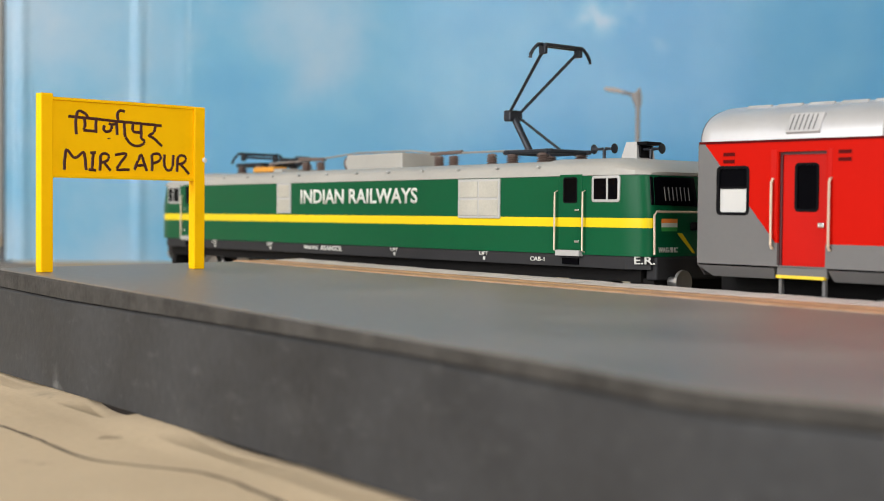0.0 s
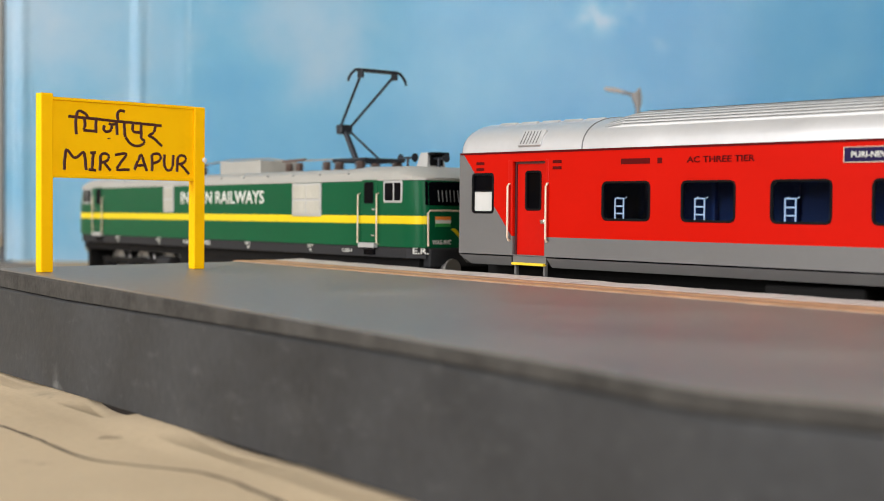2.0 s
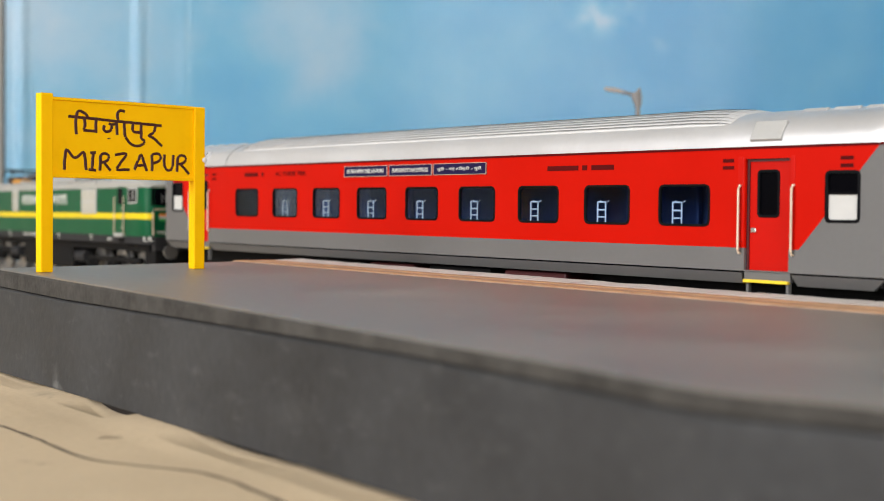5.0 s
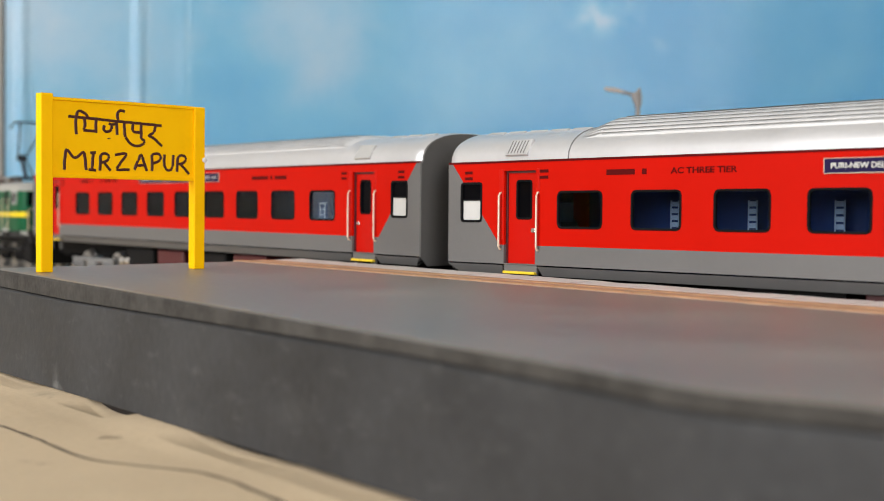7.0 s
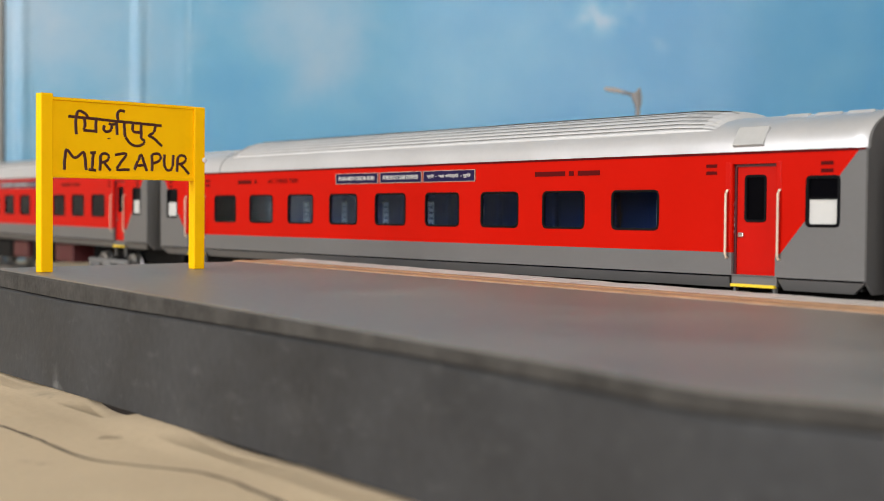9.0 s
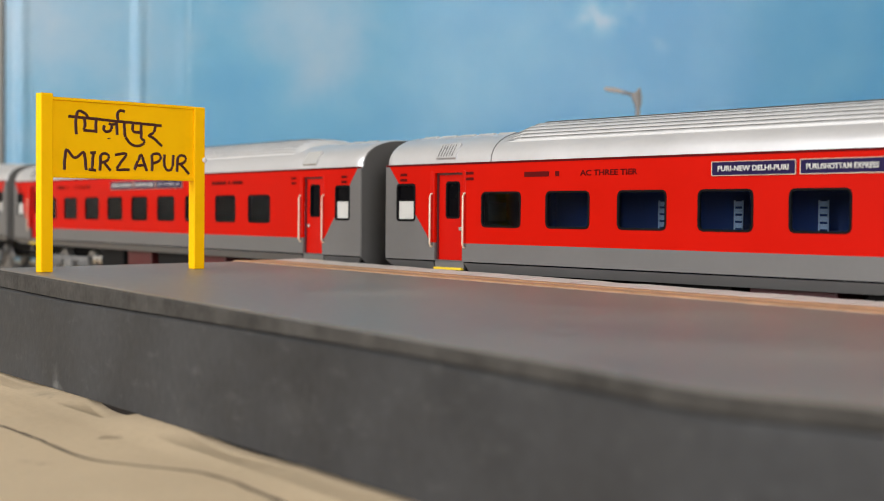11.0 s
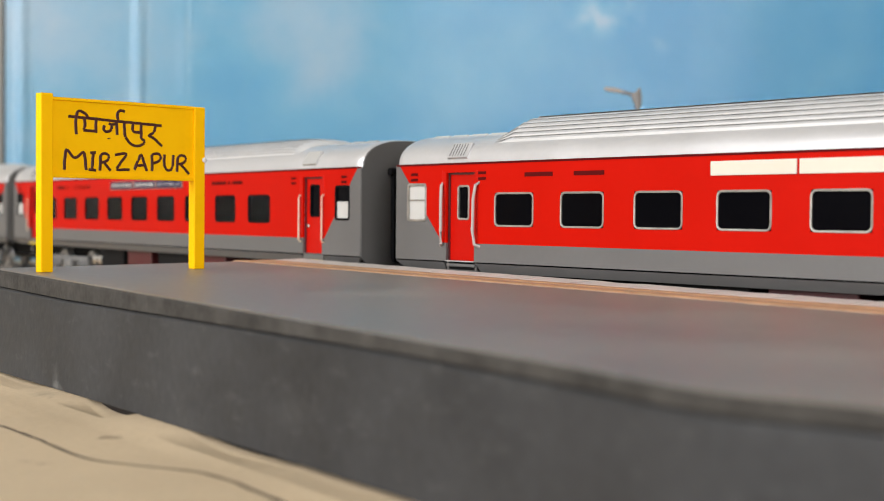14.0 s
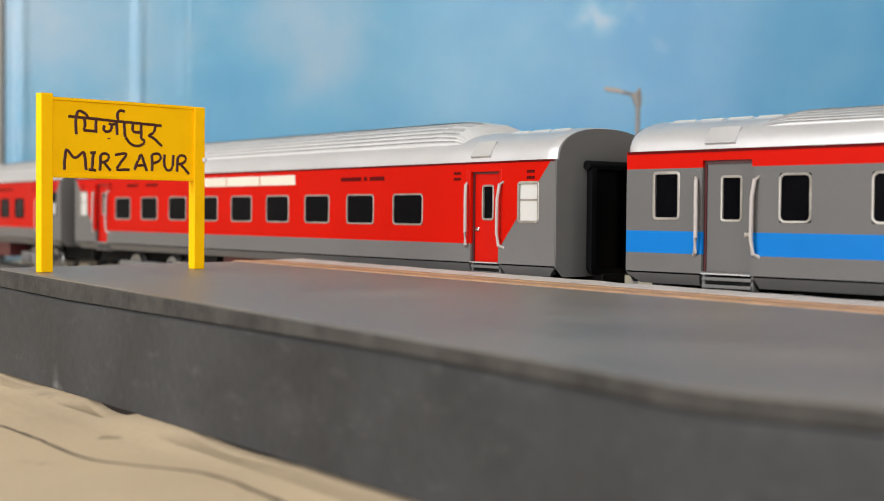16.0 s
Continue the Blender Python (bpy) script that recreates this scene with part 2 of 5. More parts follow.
def travel(t):
    i = max(k for k in range(len(TRAVEL) - 1) if TRAVEL[k][0] <= t + 1e-9)
    (t0, a), (t1, b) = TRAVEL[i], TRAVEL[i + 1]
    sl = (b - a) / (t1 - t0)
    s0 = sl if i == 0 else (b - TRAVEL[i - 1][1]) / (t1 - TRAVEL[i - 1][0])
    s1 = sl if i == len(TRAVEL) - 2 else (TRAVEL[i + 2][1] - a) / (TRAVEL[i + 2][0] - t0)
    h, x = t1 - t0, (t - t0) / (t1 - t0)
    return a * (1 + 2 * x) * (1 - x) ** 2 + s0 * h * x * (1 - x) ** 2 + b * x * x * (3 - 2 * x) + s1 * h * x * x * (x - 1)


def on_track(centre, half_wheelbase, t):
    u = travel(t) + centre - BEND_X
    a, b = arc(u - half_wheelbase), arc(u + half_wheelbase)
    d, m = (b - a).normalized(), (a + b) / 2
    return pose(m.x, m.y, 0, 0, 0, math.degrees(math.atan2(d.y, d.x)))


# ---- room ----
def build_room():
    g = -0.0110
    rough = bmesh.new()
    bmesh.ops.create_grid(rough, x_segments=90, y_segments=90, size=1.95)
    for v in rough.verts:
        v.co.z = g + 0.0006 * noise.noise(v.co * 9) + 0.0002 * noise.noise(v.co * 40)
        if -0.50 < v.co.x < 0.10 and -0.40 < v.co.y < -0.06:
            v.co.z -= 0.0030
    floor = part("floor", rough, CLOTH, None, "", True)
    tagged(floor, "cream cloth base sheet with creases and stains", "base sheet", kind="structure")
    walls = (("wall_north", -1.95, 1.95, 1.95, 2.0),)
    for name, x0, x1, y0, y1 in walls:
        tagged(part(name, boxed(x0, x1, y0, y1, g, 2.4), WALL), "plain off-white painted room wall", "wall", kind="structure")
    bm = bmesh.new()
    holed_wall(bm, -1.95, 1.95, g, 2.4, -2.0, 0.05, [(-1.0, 0.1, 0.10, 1.60)])
    tagged(part("wall_south", bm, WALL), "off-white room wall with a window opening", "wall", kind="structure")
    for name, x, hole in (("wall_east", 2.0, [(-1.55, -0.45, 0.25, 1.65)]), ("wall_west", -1.95, [])):
        bm = bmesh.new()
        holed_wall(bm, -2.0, 2.0, g, 2.4, 0, 0.05, hole)
        bm.transform(Matrix.Translation((x, 0, 0)) @ Matrix.Rotation(radians(90), 4, "Z"))
        tagged(part(name, bm, WALL), "off-white painted room wall", "wall", kind="structure")
    tagged(part("ceiling", boxed(-2.0, 2.0, -2.0, 2.0, 2.4, 2.45), WALL), "plain white ceiling", "ceiling", kind="structure")


def foot_z(x):
    """Foot of the platform board, which drops towards its far end."""
    return -0.0089 + 0.0135 * min(0.0, x + 0.13)


def cloth_z(x, y):
    p = Vector((x, y, 0))
    return foot_z(x) - 0.0006 + 0.0004 * noise.noise(p * 14) + 0.0002 * noise.noise(p * 70)


def sag(x):
    """How far the cloth's edge hangs below the foot of the board."""
    return sum(d * max(0.0, 1 - ((x - c) / w) ** 2) for c, w, d in ((-0.2215, 0.0125, 0.0024), (-0.1680, 0.0190, 0.0016), (-0.1350, 0.0240, 0.0010), (-0.2760, 0.0200, 0.0009)))


def build_cloth():
    """The cream cloth before the platform: gentle swells, an edge that curls by the board, and one crease drawn as a
    dark strip.
    """
    x0, x1, y0, y1, nx, ny = -0.40, 0.02, -0.30, -0.1090, 560, 300
    verts, faces = [], []
    for i in range(nx + 1):
        x = x0 + (x1 - x0) * i / nx
        for j in range(ny + 1):
            y = y0 + (y1 - y0) * (j / ny) ** 0.62
            p = Vector((x, y, 0))
            near = max(0.0, 1 - abs(y - front_y(x)) / 0.011)
            near = near * near * (3 - 2 * near)
            z = cloth_z(x, y)
            edge = max(0.0, 1 - abs(y - front_y(x)) / 0.0055) ** 0.7
            verts.append((x, y, z + near * (foot_z(x) - 0.0001 - z) - edge * sag(x)))
    for i in range(nx):
        for j in range(ny):
            a = i * (ny + 1) + j
            faces.append((a, a + ny + 1, a + ny + 2, a + 1))
    me = bpy.data.meshes.new("cloth_sheet")
    me.from_pydata(verts, [], faces)
    me.materials.append(CLOTH)
    me.shade_smooth()
    ob = new("cloth_sheet", me)
    so = ob.modifiers.new("thickness", "SOLIDIFY")
    so.thickness, so.offset = 0.0004, -1
    # the crease is not cut: a thin dark strip paints its shade
    bm = bmesh.new()
    path = []
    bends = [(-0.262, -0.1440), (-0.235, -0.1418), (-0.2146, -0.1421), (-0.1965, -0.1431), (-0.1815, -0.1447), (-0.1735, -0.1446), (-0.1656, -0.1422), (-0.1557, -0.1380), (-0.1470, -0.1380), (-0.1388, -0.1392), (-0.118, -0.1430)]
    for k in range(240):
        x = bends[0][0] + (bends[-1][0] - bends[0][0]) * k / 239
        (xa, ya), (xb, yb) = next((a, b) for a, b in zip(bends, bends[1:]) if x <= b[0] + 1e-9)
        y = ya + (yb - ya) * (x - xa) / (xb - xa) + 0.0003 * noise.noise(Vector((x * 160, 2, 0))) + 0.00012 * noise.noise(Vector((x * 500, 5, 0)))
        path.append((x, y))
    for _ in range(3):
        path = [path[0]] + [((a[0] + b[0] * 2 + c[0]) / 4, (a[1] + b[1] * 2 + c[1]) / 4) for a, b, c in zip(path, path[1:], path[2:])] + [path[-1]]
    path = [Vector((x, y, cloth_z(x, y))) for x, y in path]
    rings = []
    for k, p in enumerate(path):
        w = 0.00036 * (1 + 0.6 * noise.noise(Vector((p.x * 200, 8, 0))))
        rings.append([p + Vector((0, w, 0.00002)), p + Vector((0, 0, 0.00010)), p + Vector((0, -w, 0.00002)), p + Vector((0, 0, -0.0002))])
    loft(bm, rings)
    part("crease", bm, CREASE_SHADE, ob, "dark dirt-filled crease")
    tagged(ob, "cream cloth sheet with an open crease, spread before the platform", "cloth")


def cloth_material():
    """Cream cloth with sparse grey-brown stains."""
    m = mat("cream_cloth", (0.55, 0.44, 0.30), 0.85, vary=0.14, scale=22, fine=700, bump=0.35, spec=0.2)
    n, l = m.node_tree.nodes, m.node_tree.links
    tc, spots, cut, mx = n.new("ShaderNodeTexCoord"), n.new("ShaderNodeTexNoise"), n.new("ShaderNodeMapRange"), n.new("ShaderNodeMix")
    spots.inputs["Scale"].default_value, spots.inputs["Detail"].default_value = 130, 3
    l.new(tc.outputs["Object"], spots.inputs["Vector"])
    cut.inputs["From Min"].default_value, cut.inputs["From Max"].default_value = 0.68, 0.76
    cut.inputs["To Max"].default_value = 0.55
    l.new(spots.outputs["Fac"], cut.inputs["Value"])
    mx.data_type = "RGBA"
    b = n["Principled BSDF"]
    l.new(cut.outputs[0], mx.inputs["Factor"])
    l.new(b.inputs["Base Color"].links[0].from_socket, mx.inputs[6])
    mx.inputs[7].default_value = (0.16, 0.12, 0.085, 1)
    l.new(mx.outputs[2], b.inputs["Base Color"])
    return m


CLOTH = cloth_material()
for spot in ((-0.1791, -0.1528), (-0.1759, -0.1515)):
    smudge(CLOTH, (*spot, -0.0105), (0.0013, 0.0016, 0.01), (0.20, 0.13, 0.09), 0.5)
smudge(CLOTH, (-0.247, -0.1200, -0.0105), (0.0060, 0.0030, 0.01), (0.22, 0.19, 0.15), 0.4)
# colour of the shade painted along the crease
CREASE_SHADE = mat("crease_shade_brown", (0.045, 0.030, 0.020), 0.9, vary=0.4, scale=300)


SHEET = EYE[1] * math.sin(radians(48.9))


def sky_material():
    """Printed sky: deep blue with soft white cloud, on glossy vinyl."""
    m = bpy.data.materials.new("printed_sky_vinyl")
    m.use_nodes = True
    n, l = m.node_tree.nodes, m.node_tree.links
    b = n["Principled BSDF"]
    tc = n.new("ShaderNodeTexCoord")
    n1 = n.new("ShaderNodeTexNoise")
    n1.inputs["Scale"].default_value, n1.inputs["Detail"].default_value, n1.inputs["Roughness"].default_value = 5.5, 7, 0.55
    l.new(tc.outputs["Object"], n1.inputs["Vector"])
    sep = n.new("ShaderNodeSeparateXYZ")
    l.new(tc.outputs["Object"], sep.inputs[0])
    up = n.new("ShaderNodeMapRange")
    up.inputs["From Min"].default_value, up.inputs["From Max"].default_value = 0.0, 0.20
    up.inputs["To Min"].default_value, up.inputs["To Max"].default_value = -0.08, -0.02
    l.new(sep.outputs["Z"], up.inputs["Value"])
    ad = n.new("ShaderNodeMath")
    l.new(n1.outputs["Fac"], ad.inputs[0])
    l.new(up.outputs[0], ad.inputs[1])
    total = ad.outputs[0]
    side = n.new("ShaderNodeVectorMath")
    side.operation = "DOT_PRODUCT"
    side.inputs[1].default_value = (math.cos(radians(48.9)), math.sin(radians(48.9)), 0)
    l.new(tc.outputs["Object"], side.inputs[0])
    haze = n.new("ShaderNodeMapRange")
    haze.inputs["From Min"].default_value, haze.inputs["From Max"].default_value = SHEET - 0.30, SHEET + 0.09
    haze.inputs["To Min"].default_value, haze.inputs["To Max"].default_value = 0.25, -0.06
    l.new(side.outputs["Value"], haze.inputs["Value"])
    pale = n.new("ShaderNodeMath")
    l.new(total, pale.inputs[0])
    l.new(haze.outputs[0], pale.inputs[1])
    total = pale.outputs[0]
    # printed cloud banks: place along the sheet, height, width, depth, weight
    for a0, z0, w, h, k in CLOUDS:
        dx = n.new("ShaderNodeMath")
        dx.operation = "MULTIPLY_ADD"
        l.new(side.outputs["Value"], dx.inputs[0])
        dx.inputs[1].default_value, dx.inputs[2].default_value = 1 / w, -a0 / w
        dz = n.new("ShaderNodeMath")
        dz.operation = "MULTIPLY_ADD"
        l.new(sep.outputs["Z"], dz.inputs[0])
        dz.inputs[1].default_value, dz.inputs[2].default_value = 1 / h, -z0 / h
        v = n.new("ShaderNodeCombineXYZ")
        l.new(dx.outputs[0], v.inputs[0])
        l.new(dz.outputs[0], v.inputs[1])
        ln = n.new("ShaderNodeVectorMath")
        ln.operation = "LENGTH"
        l.new(v.outputs[0], ln.inputs[0])
        fall = n.new("ShaderNodeMapRange")
        fall.interpolation_type = "SMOOTHERSTEP"
        fall.inputs["From Min"].default_value, fall.inputs["From Max"].default_value = 1.0, 0.0
        fall.inputs["To Min"].default_value, fall.inputs["To Max"].default_value = 0.0, k
        l.new(ln.outputs["Value"], fall.inputs["Value"])
        puff = n.new("ShaderNodeTexNoise")
        puff.inputs["Scale"].default_value, puff.inputs["Detail"].default_value = 0.9 / h, 6
        l.new(tc.outputs["Object"], puff.inputs["Vector"])
        pm = n.new("ShaderNodeMapRange")
        pm.inputs["From Min"].default_value, pm.inputs["From Max"].default_value = 0.35, 0.6
        l.new(puff.outputs["Fac"], pm.inputs["Value"])
        mu = n.new("ShaderNodeMath")
        mu.operation = "MULTIPLY"
        l.new(fall.outputs[0], mu.inputs[0])
        l.new(pm.outputs[0], mu.inputs[1])
        su = n.new("ShaderNodeMath")
        l.new(total, su.inputs[0])
        l.new(mu.outputs[0], su.inputs[1])
        total = su.outputs[0]
    ramp = n.new("ShaderNodeValToRGB")
    e = ramp.color_ramp.elements
    e[0].position, e[0].color = 0.34, (0.135, 0.48, 0.80, 1)
    e[1].position, e[1].color = 0.90, (0.76, 0.80, 0.88, 1)
    k = e.new(0.58)
    k.color = (0.25, 0.59, 0.83, 1)
    l.new(total, ramp.inputs[0])
    l.new(ramp.outputs[0], b.inputs["Base Color"])
    b.inputs["Roughness"].default_value = 0.42
    b.inputs["Coat Weight"].default_value, b.inputs["Coat Roughness"].default_value = 0.6, 0.12
    b.inputs["Coat IOR"].default_value = 1.5
    return m


CLOUDS = [(SHEET + a, z, w, h, k) for a, z, w, h, k in ((0.107, 0.160, 0.046, 0.022, 0.36), (0.140, 0.140, 0.018, 0.012, 0.16), (-0.105, 0.135, 0.110, 0.080, 0.05))]
SKY_VINYL = sky_material()
FW = Vector((-math.sin(radians(48.9)), math.cos(radians(48.9)), 0))
RT = Vector((math.cos(radians(48.9)), math.sin(radians(48.9)), 0))


def build_backdrop():
    """A hanging vinyl sheet, flat behind the station and buckled into upright folds at its free edge."""
    bm = bmesh.new()
    cols = []
    folds = ((-0.2720, 0.0040, 0.0024), (-0.1975, 0.0036, 0.0022), (-0.1690, 0.0040, 0.0006))
    a = -0.2833
    xs = []
    while a < 0.62:
        xs.append(a)
        a += 0.0006 if a < -0.15 else 0.02
    for a in xs:
        d = 0.85 + 0.06 * a
        for c, w, h in folds:
            d -= h * math.exp(-((a - c) / w) ** 2)
        base = Vector(EYE) + FW * d + RT * a
        cols.append([(base.x, base.y, -0.006 + 0.62 * k / 12) for k in range(13)])
    loft(bm, cols, caps=False, closed=False)
    bmesh.ops.solidify(bm, geom=bm.faces[:], thickness=0.0006)
    tagged(part("backdrop", bm, SKY_VINYL, None, "", True), "glossy vinyl sheet printed with blue sky and clouds", "backdrop", kind="structure")
    p = Vector(EYE) + FW * 0.845 + RT * (-0.2880)
    post = thing("backdrop_post", "slim dark grey metal post beside the printed sky sheet", "post", m=Matrix.Translation((p.x, p.y, -0.0105)))
    part("pole", tube(bmesh.new(), [(0, 0, 0.0), (0, 0, 0.60)], 0.0016, 12), POST_GREY, post, smooth=True)
    bm = bmesh.new()
    tube(bm, [(0, 0, 0), (0, 0, 0.006), (0, 0, 0.014)], 0.0065, 14, 0.0030)
    part("base", bm, POST_GREY, post, smooth=True)


# ---- platform ----
def deck_z(x):
    return 0.0098 - 0.0102 * x


FRONT = [(-0.2930, -0.1118), (-0.2276, -0.1182), (-0.17, -0.1243), (-0.1219, -0.1295), (-0.0945, -0.1324), (-0.0755, -0.1352), (-0.0690, -0.1355), (-0.0640, -0.1338), (-0.0580, -0.1318), (0.02, -0.1290), (0.30, -0.1190)]
END_X = -0.3050


def front_y(x):
    for (a, b), (c, d) in zip(FRONT, FRONT[1:]):
        if x <= c or c == FRONT[-1][0]:
            return b + (d - b) * (x - a) / (c - a)


def platform_materials():
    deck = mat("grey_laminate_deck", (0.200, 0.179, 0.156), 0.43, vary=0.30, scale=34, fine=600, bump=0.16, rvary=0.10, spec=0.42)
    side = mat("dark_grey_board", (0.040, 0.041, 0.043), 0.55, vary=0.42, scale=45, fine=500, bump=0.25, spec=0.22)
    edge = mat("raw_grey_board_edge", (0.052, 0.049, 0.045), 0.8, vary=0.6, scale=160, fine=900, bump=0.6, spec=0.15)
    # pale scuffs and chalky dust on the upright board
    n, l = side.node_tree.nodes, side.node_tree.links
    tc, mp, sc, cut, mx = n.new("ShaderNodeTexCoord"), n.new("ShaderNodeMapping"), n.new("ShaderNodeTexNoise"), n.new("ShaderNodeMapRange"), n.new("ShaderNodeMix")
    mp.inputs["Scale"].default_value = (1.0, 1.0, 1.8)
    sc.inputs["Scale"].default_value, sc.inputs["Detail"].default_value, sc.inputs["Roughness"].default_value = 190, 8, 0.7
    cut.inputs["From Min"].default_value, cut.inputs["From Max"].default_value, cut.inputs["To Max"].default_value = 0.56, 0.82, 0.35
    mx.data_type = "RGBA"
    l.new(tc.outputs["Object"], mp.inputs["Vector"])
    l.new(mp.outputs[0], sc.inputs["Vector"])
    l.new(sc.outputs["Fac"], cut.inputs["Value"])
    l.new(cut.outputs[0], mx.inputs["Factor"])
    b = n["Principled BSDF"]
    l.new(b.inputs["Base Color"].links[0].from_socket, mx.inputs[6])
    mx.inputs[7].default_value = (0.16, 0.16, 0.155, 1)
    l.new(mx.outputs[2], b.inputs["Base Color"])
    for at, size, k in (((-0.2514, -0.1157, -0.0100), (0.0040, 0.004, 0.0014), 0.35), ((-0.2518, -0.1156, -0.0078), (0.0026, 0.003, 0.0030), 0.15), ((-0.1837, -0.1228, 0.0003), (0.0030, 0.004, 0.0010), 0.10), ((-0.150, -0.1264, -0.002), (0.0090, 0.006, 0.0032), 0.05)):
        smudge(side, at, size, (0.30, 0.30, 0.29), k)
    return deck, side, edge


DECK, BOARD_SIDE, BOARD_EDGE = platform_materials()


def build_platform():
    top = thing("platform", "grey board station platform with a worn front edge", "platform")
    tagged(top, kind="structure")
    xs = [-0.2930 + (0.3 + 0.2930) * k / 150 for k in range(151)]

    def lip(x):
        """Thickness of the deck board, which grows towards its far end."""
        return 0.0021 + 0.0012 * min(1.5, max(0.0, (-0.125 - x) / 0.08))

    def slab(k_top, z_top, k_bot, z_bot, inset, back, name, material, x_shift=0.0, foot=None):
        bm = bmesh.new()
        rings = []
        for x in xs:
            xe = x + x_shift
            bk = beside(max(x, -0.3049), back, 0)
            if x == xs[0]:
                bx, by = END_X + x_shift, beside(END_X, back, 0).y
            else:
                bx, by = bk.x, bk.y
            fy = front_y(x) + inset
            zf, zb = deck_z(xe) - k_top * lip(xe), deck_z(bx) - k_top * lip(bx)
            drop = (k_bot - k_top) * lip(xe)
            r = 0.0007
            lo, lb = (zf - drop + z_bot, zb - drop + z_bot) if foot is None else (foot + foot_z(xe), foot + foot_z(bx))
            rings.append([(xe, fy, lo), (xe, fy, zf + z_top - r), (xe, fy + r * 0.3, zf + z_top - 0.3 * r), (xe, fy + r, zf + z_top), (bx, by, zb + z_top), (bx, by, lb)])
        loft(bm, rings)
        return part(name, bm, material, top)
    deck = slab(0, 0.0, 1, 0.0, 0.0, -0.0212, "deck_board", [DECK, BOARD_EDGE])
    slab(1, 0.0003, 1, -0.0006, 0.0009, -0.0230, "joint_strip", RUBBER)
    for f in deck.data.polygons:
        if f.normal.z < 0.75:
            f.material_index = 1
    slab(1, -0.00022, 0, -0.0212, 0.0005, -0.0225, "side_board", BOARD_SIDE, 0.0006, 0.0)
    # added dark strip that stands for the shade in the gap under the board
    slab(0, -0.0160, 0, -0.0212, 0.0025, -0.0235, "foot_strip", FOOT_SHADE, 0.0006, -0.0026)
    # edge markings along the track side
    for name, a, b, lift, material in (("tan_edge_line", -0.0425, -0.0296, 0.00015, EDGE_TAN), ("orange_edge_line", -0.0345, -0.0325, 0.00022, EDGE_ORANGE), ("orange_edge_line", -0.0415, -0.0392, 0.00022, EDGE_ORANGE)):
        bm = bmesh.new()
        rings = []
        for k in range(150):
            x = -0.3035 + 0.55 * k / 149
            w = 0.0004 * noise.noise(Vector((x * 60, 1, 0)))
            p, q = beside(x, a + w, deck_z(x)), beside(x, b + w * 0.5, deck_z(x))
            rings.append([(p.x, p.y, p.z - 0.0002), (p.x, p.y, p.z + lift), (q.x, q.y, q.z + lift), (q.x, q.y, q.z - 0.0002)])
        loft(bm, rings)
        part(name, bm, material, top, "faded orange-brown safety line" if lift < 0.0002 else "thin brighter orange line")
    # white coping pieces, each a little lifted and uneven
    x = -0.3030
    while x < 0.20:
        w = 0.0165
        bm = bmesh.new()
        rings = []
        for k in range(7):
            xx = x + 0.0004 + (w - 0.0008) * k / 6
            lift = 0.00012 * (1 + noise.noise(Vector((xx * 130, 3, 0)))) + 0.00022 * abs((k - 3) / 3) * (0.4 + noise.noise(Vector((x * 700, 9, 1))) ** 2)
            e = 0.0006 * noise.noise(Vector((xx * 90, 7, 0)))
            p, q = beside(xx, -0.0294, deck_z(xx)), beside(xx, -0.0206 + e, deck_z(xx))
            rings.append([(p.x, p.y, p.z + 0.00003), (p.x, p.y, p.z + 0.0002), (q.x, q.y, q.z + 0.0002 + lift), (q.x, q.y, q.z + lift * 0.4)])
        loft(bm, rings)
        part("coping_tile", bm, COPING, top)
        x += w


# near-black brown for the painted shade under the platform
FOOT_SHADE = mat("foot_gap_shade_brown", (0.010, 0.006, 0.004), 0.9, vary=0.3, scale=200)
EDGE_TAN = mat("tan_line_paint", (0.40, 0.25, 0.16), 0.6, vary=0.35, scale=250, fine=1800)
EDGE_ORANGE = mat("orange_line_paint", (0.46, 0.27, 0.13), 0.6, vary=0.4, scale=250, fine=1800)
COPING = mat("white_coping", (0.55, 0.51, 0.48), 0.7, vary=0.12, scale=120)

# hand-painted strokes on the sign, in board widths and heights from its lower left corner
UPPER_LINE = {
    "headline": [[(0.106, 0.776), (0.217, 0.767), (0.345, 0.757), (0.543, 0.74), (0.762, 0.723)]],
    "i_sign": [[(0.162, 0.553), (0.157, 0.666), (0.159, 0.779), (0.169, 0.848), (0.191, 0.86), (0.221, 0.825), (0.24, 0.779)]],
    "ma": [[(0.214, 0.762), (0.222, 0.685), (0.217, 0.622), (0.202, 0.606), (0.23, 0.608), (0.296, 0.596)], [(0.296, 0.754), (0.294, 0.578)]],
    "ja": [[(0.352, 0.685), (0.344, 0.635), (0.361, 0.597), (0.391, 0.605), (0.407, 0.651), (0.404, 0.7), (0.382, 0.715)], [(0.404, 0.7), (0.434, 0.713)], [(0.434, 0.757), (0.443, 0.571)], [(0.385, 0.526), (0.385, 0.509)]],
    "aa": [[(0.49, 0.744), (0.498, 0.547)], [(0.45, 0.754), (0.437, 0.812), (0.445, 0.877), (0.47, 0.905), (0.495, 0.878)]],
    "pa": [[(0.554, 0.731), (0.546, 0.656), (0.56, 0.612), (0.611, 0.617)], [(0.611, 0.732), (0.614, 0.538)]],
    "u_sign": [[(0.614, 0.538), (0.641, 0.515), (0.636, 0.46), (0.584, 0.43), (0.533, 0.456), (0.501, 0.542)]],
    "ra": [[(0.716, 0.724), (0.712, 0.643), (0.687, 0.595), (0.655, 0.587), (0.693, 0.565), (0.734, 0.499), (0.765, 0.451)]],
}
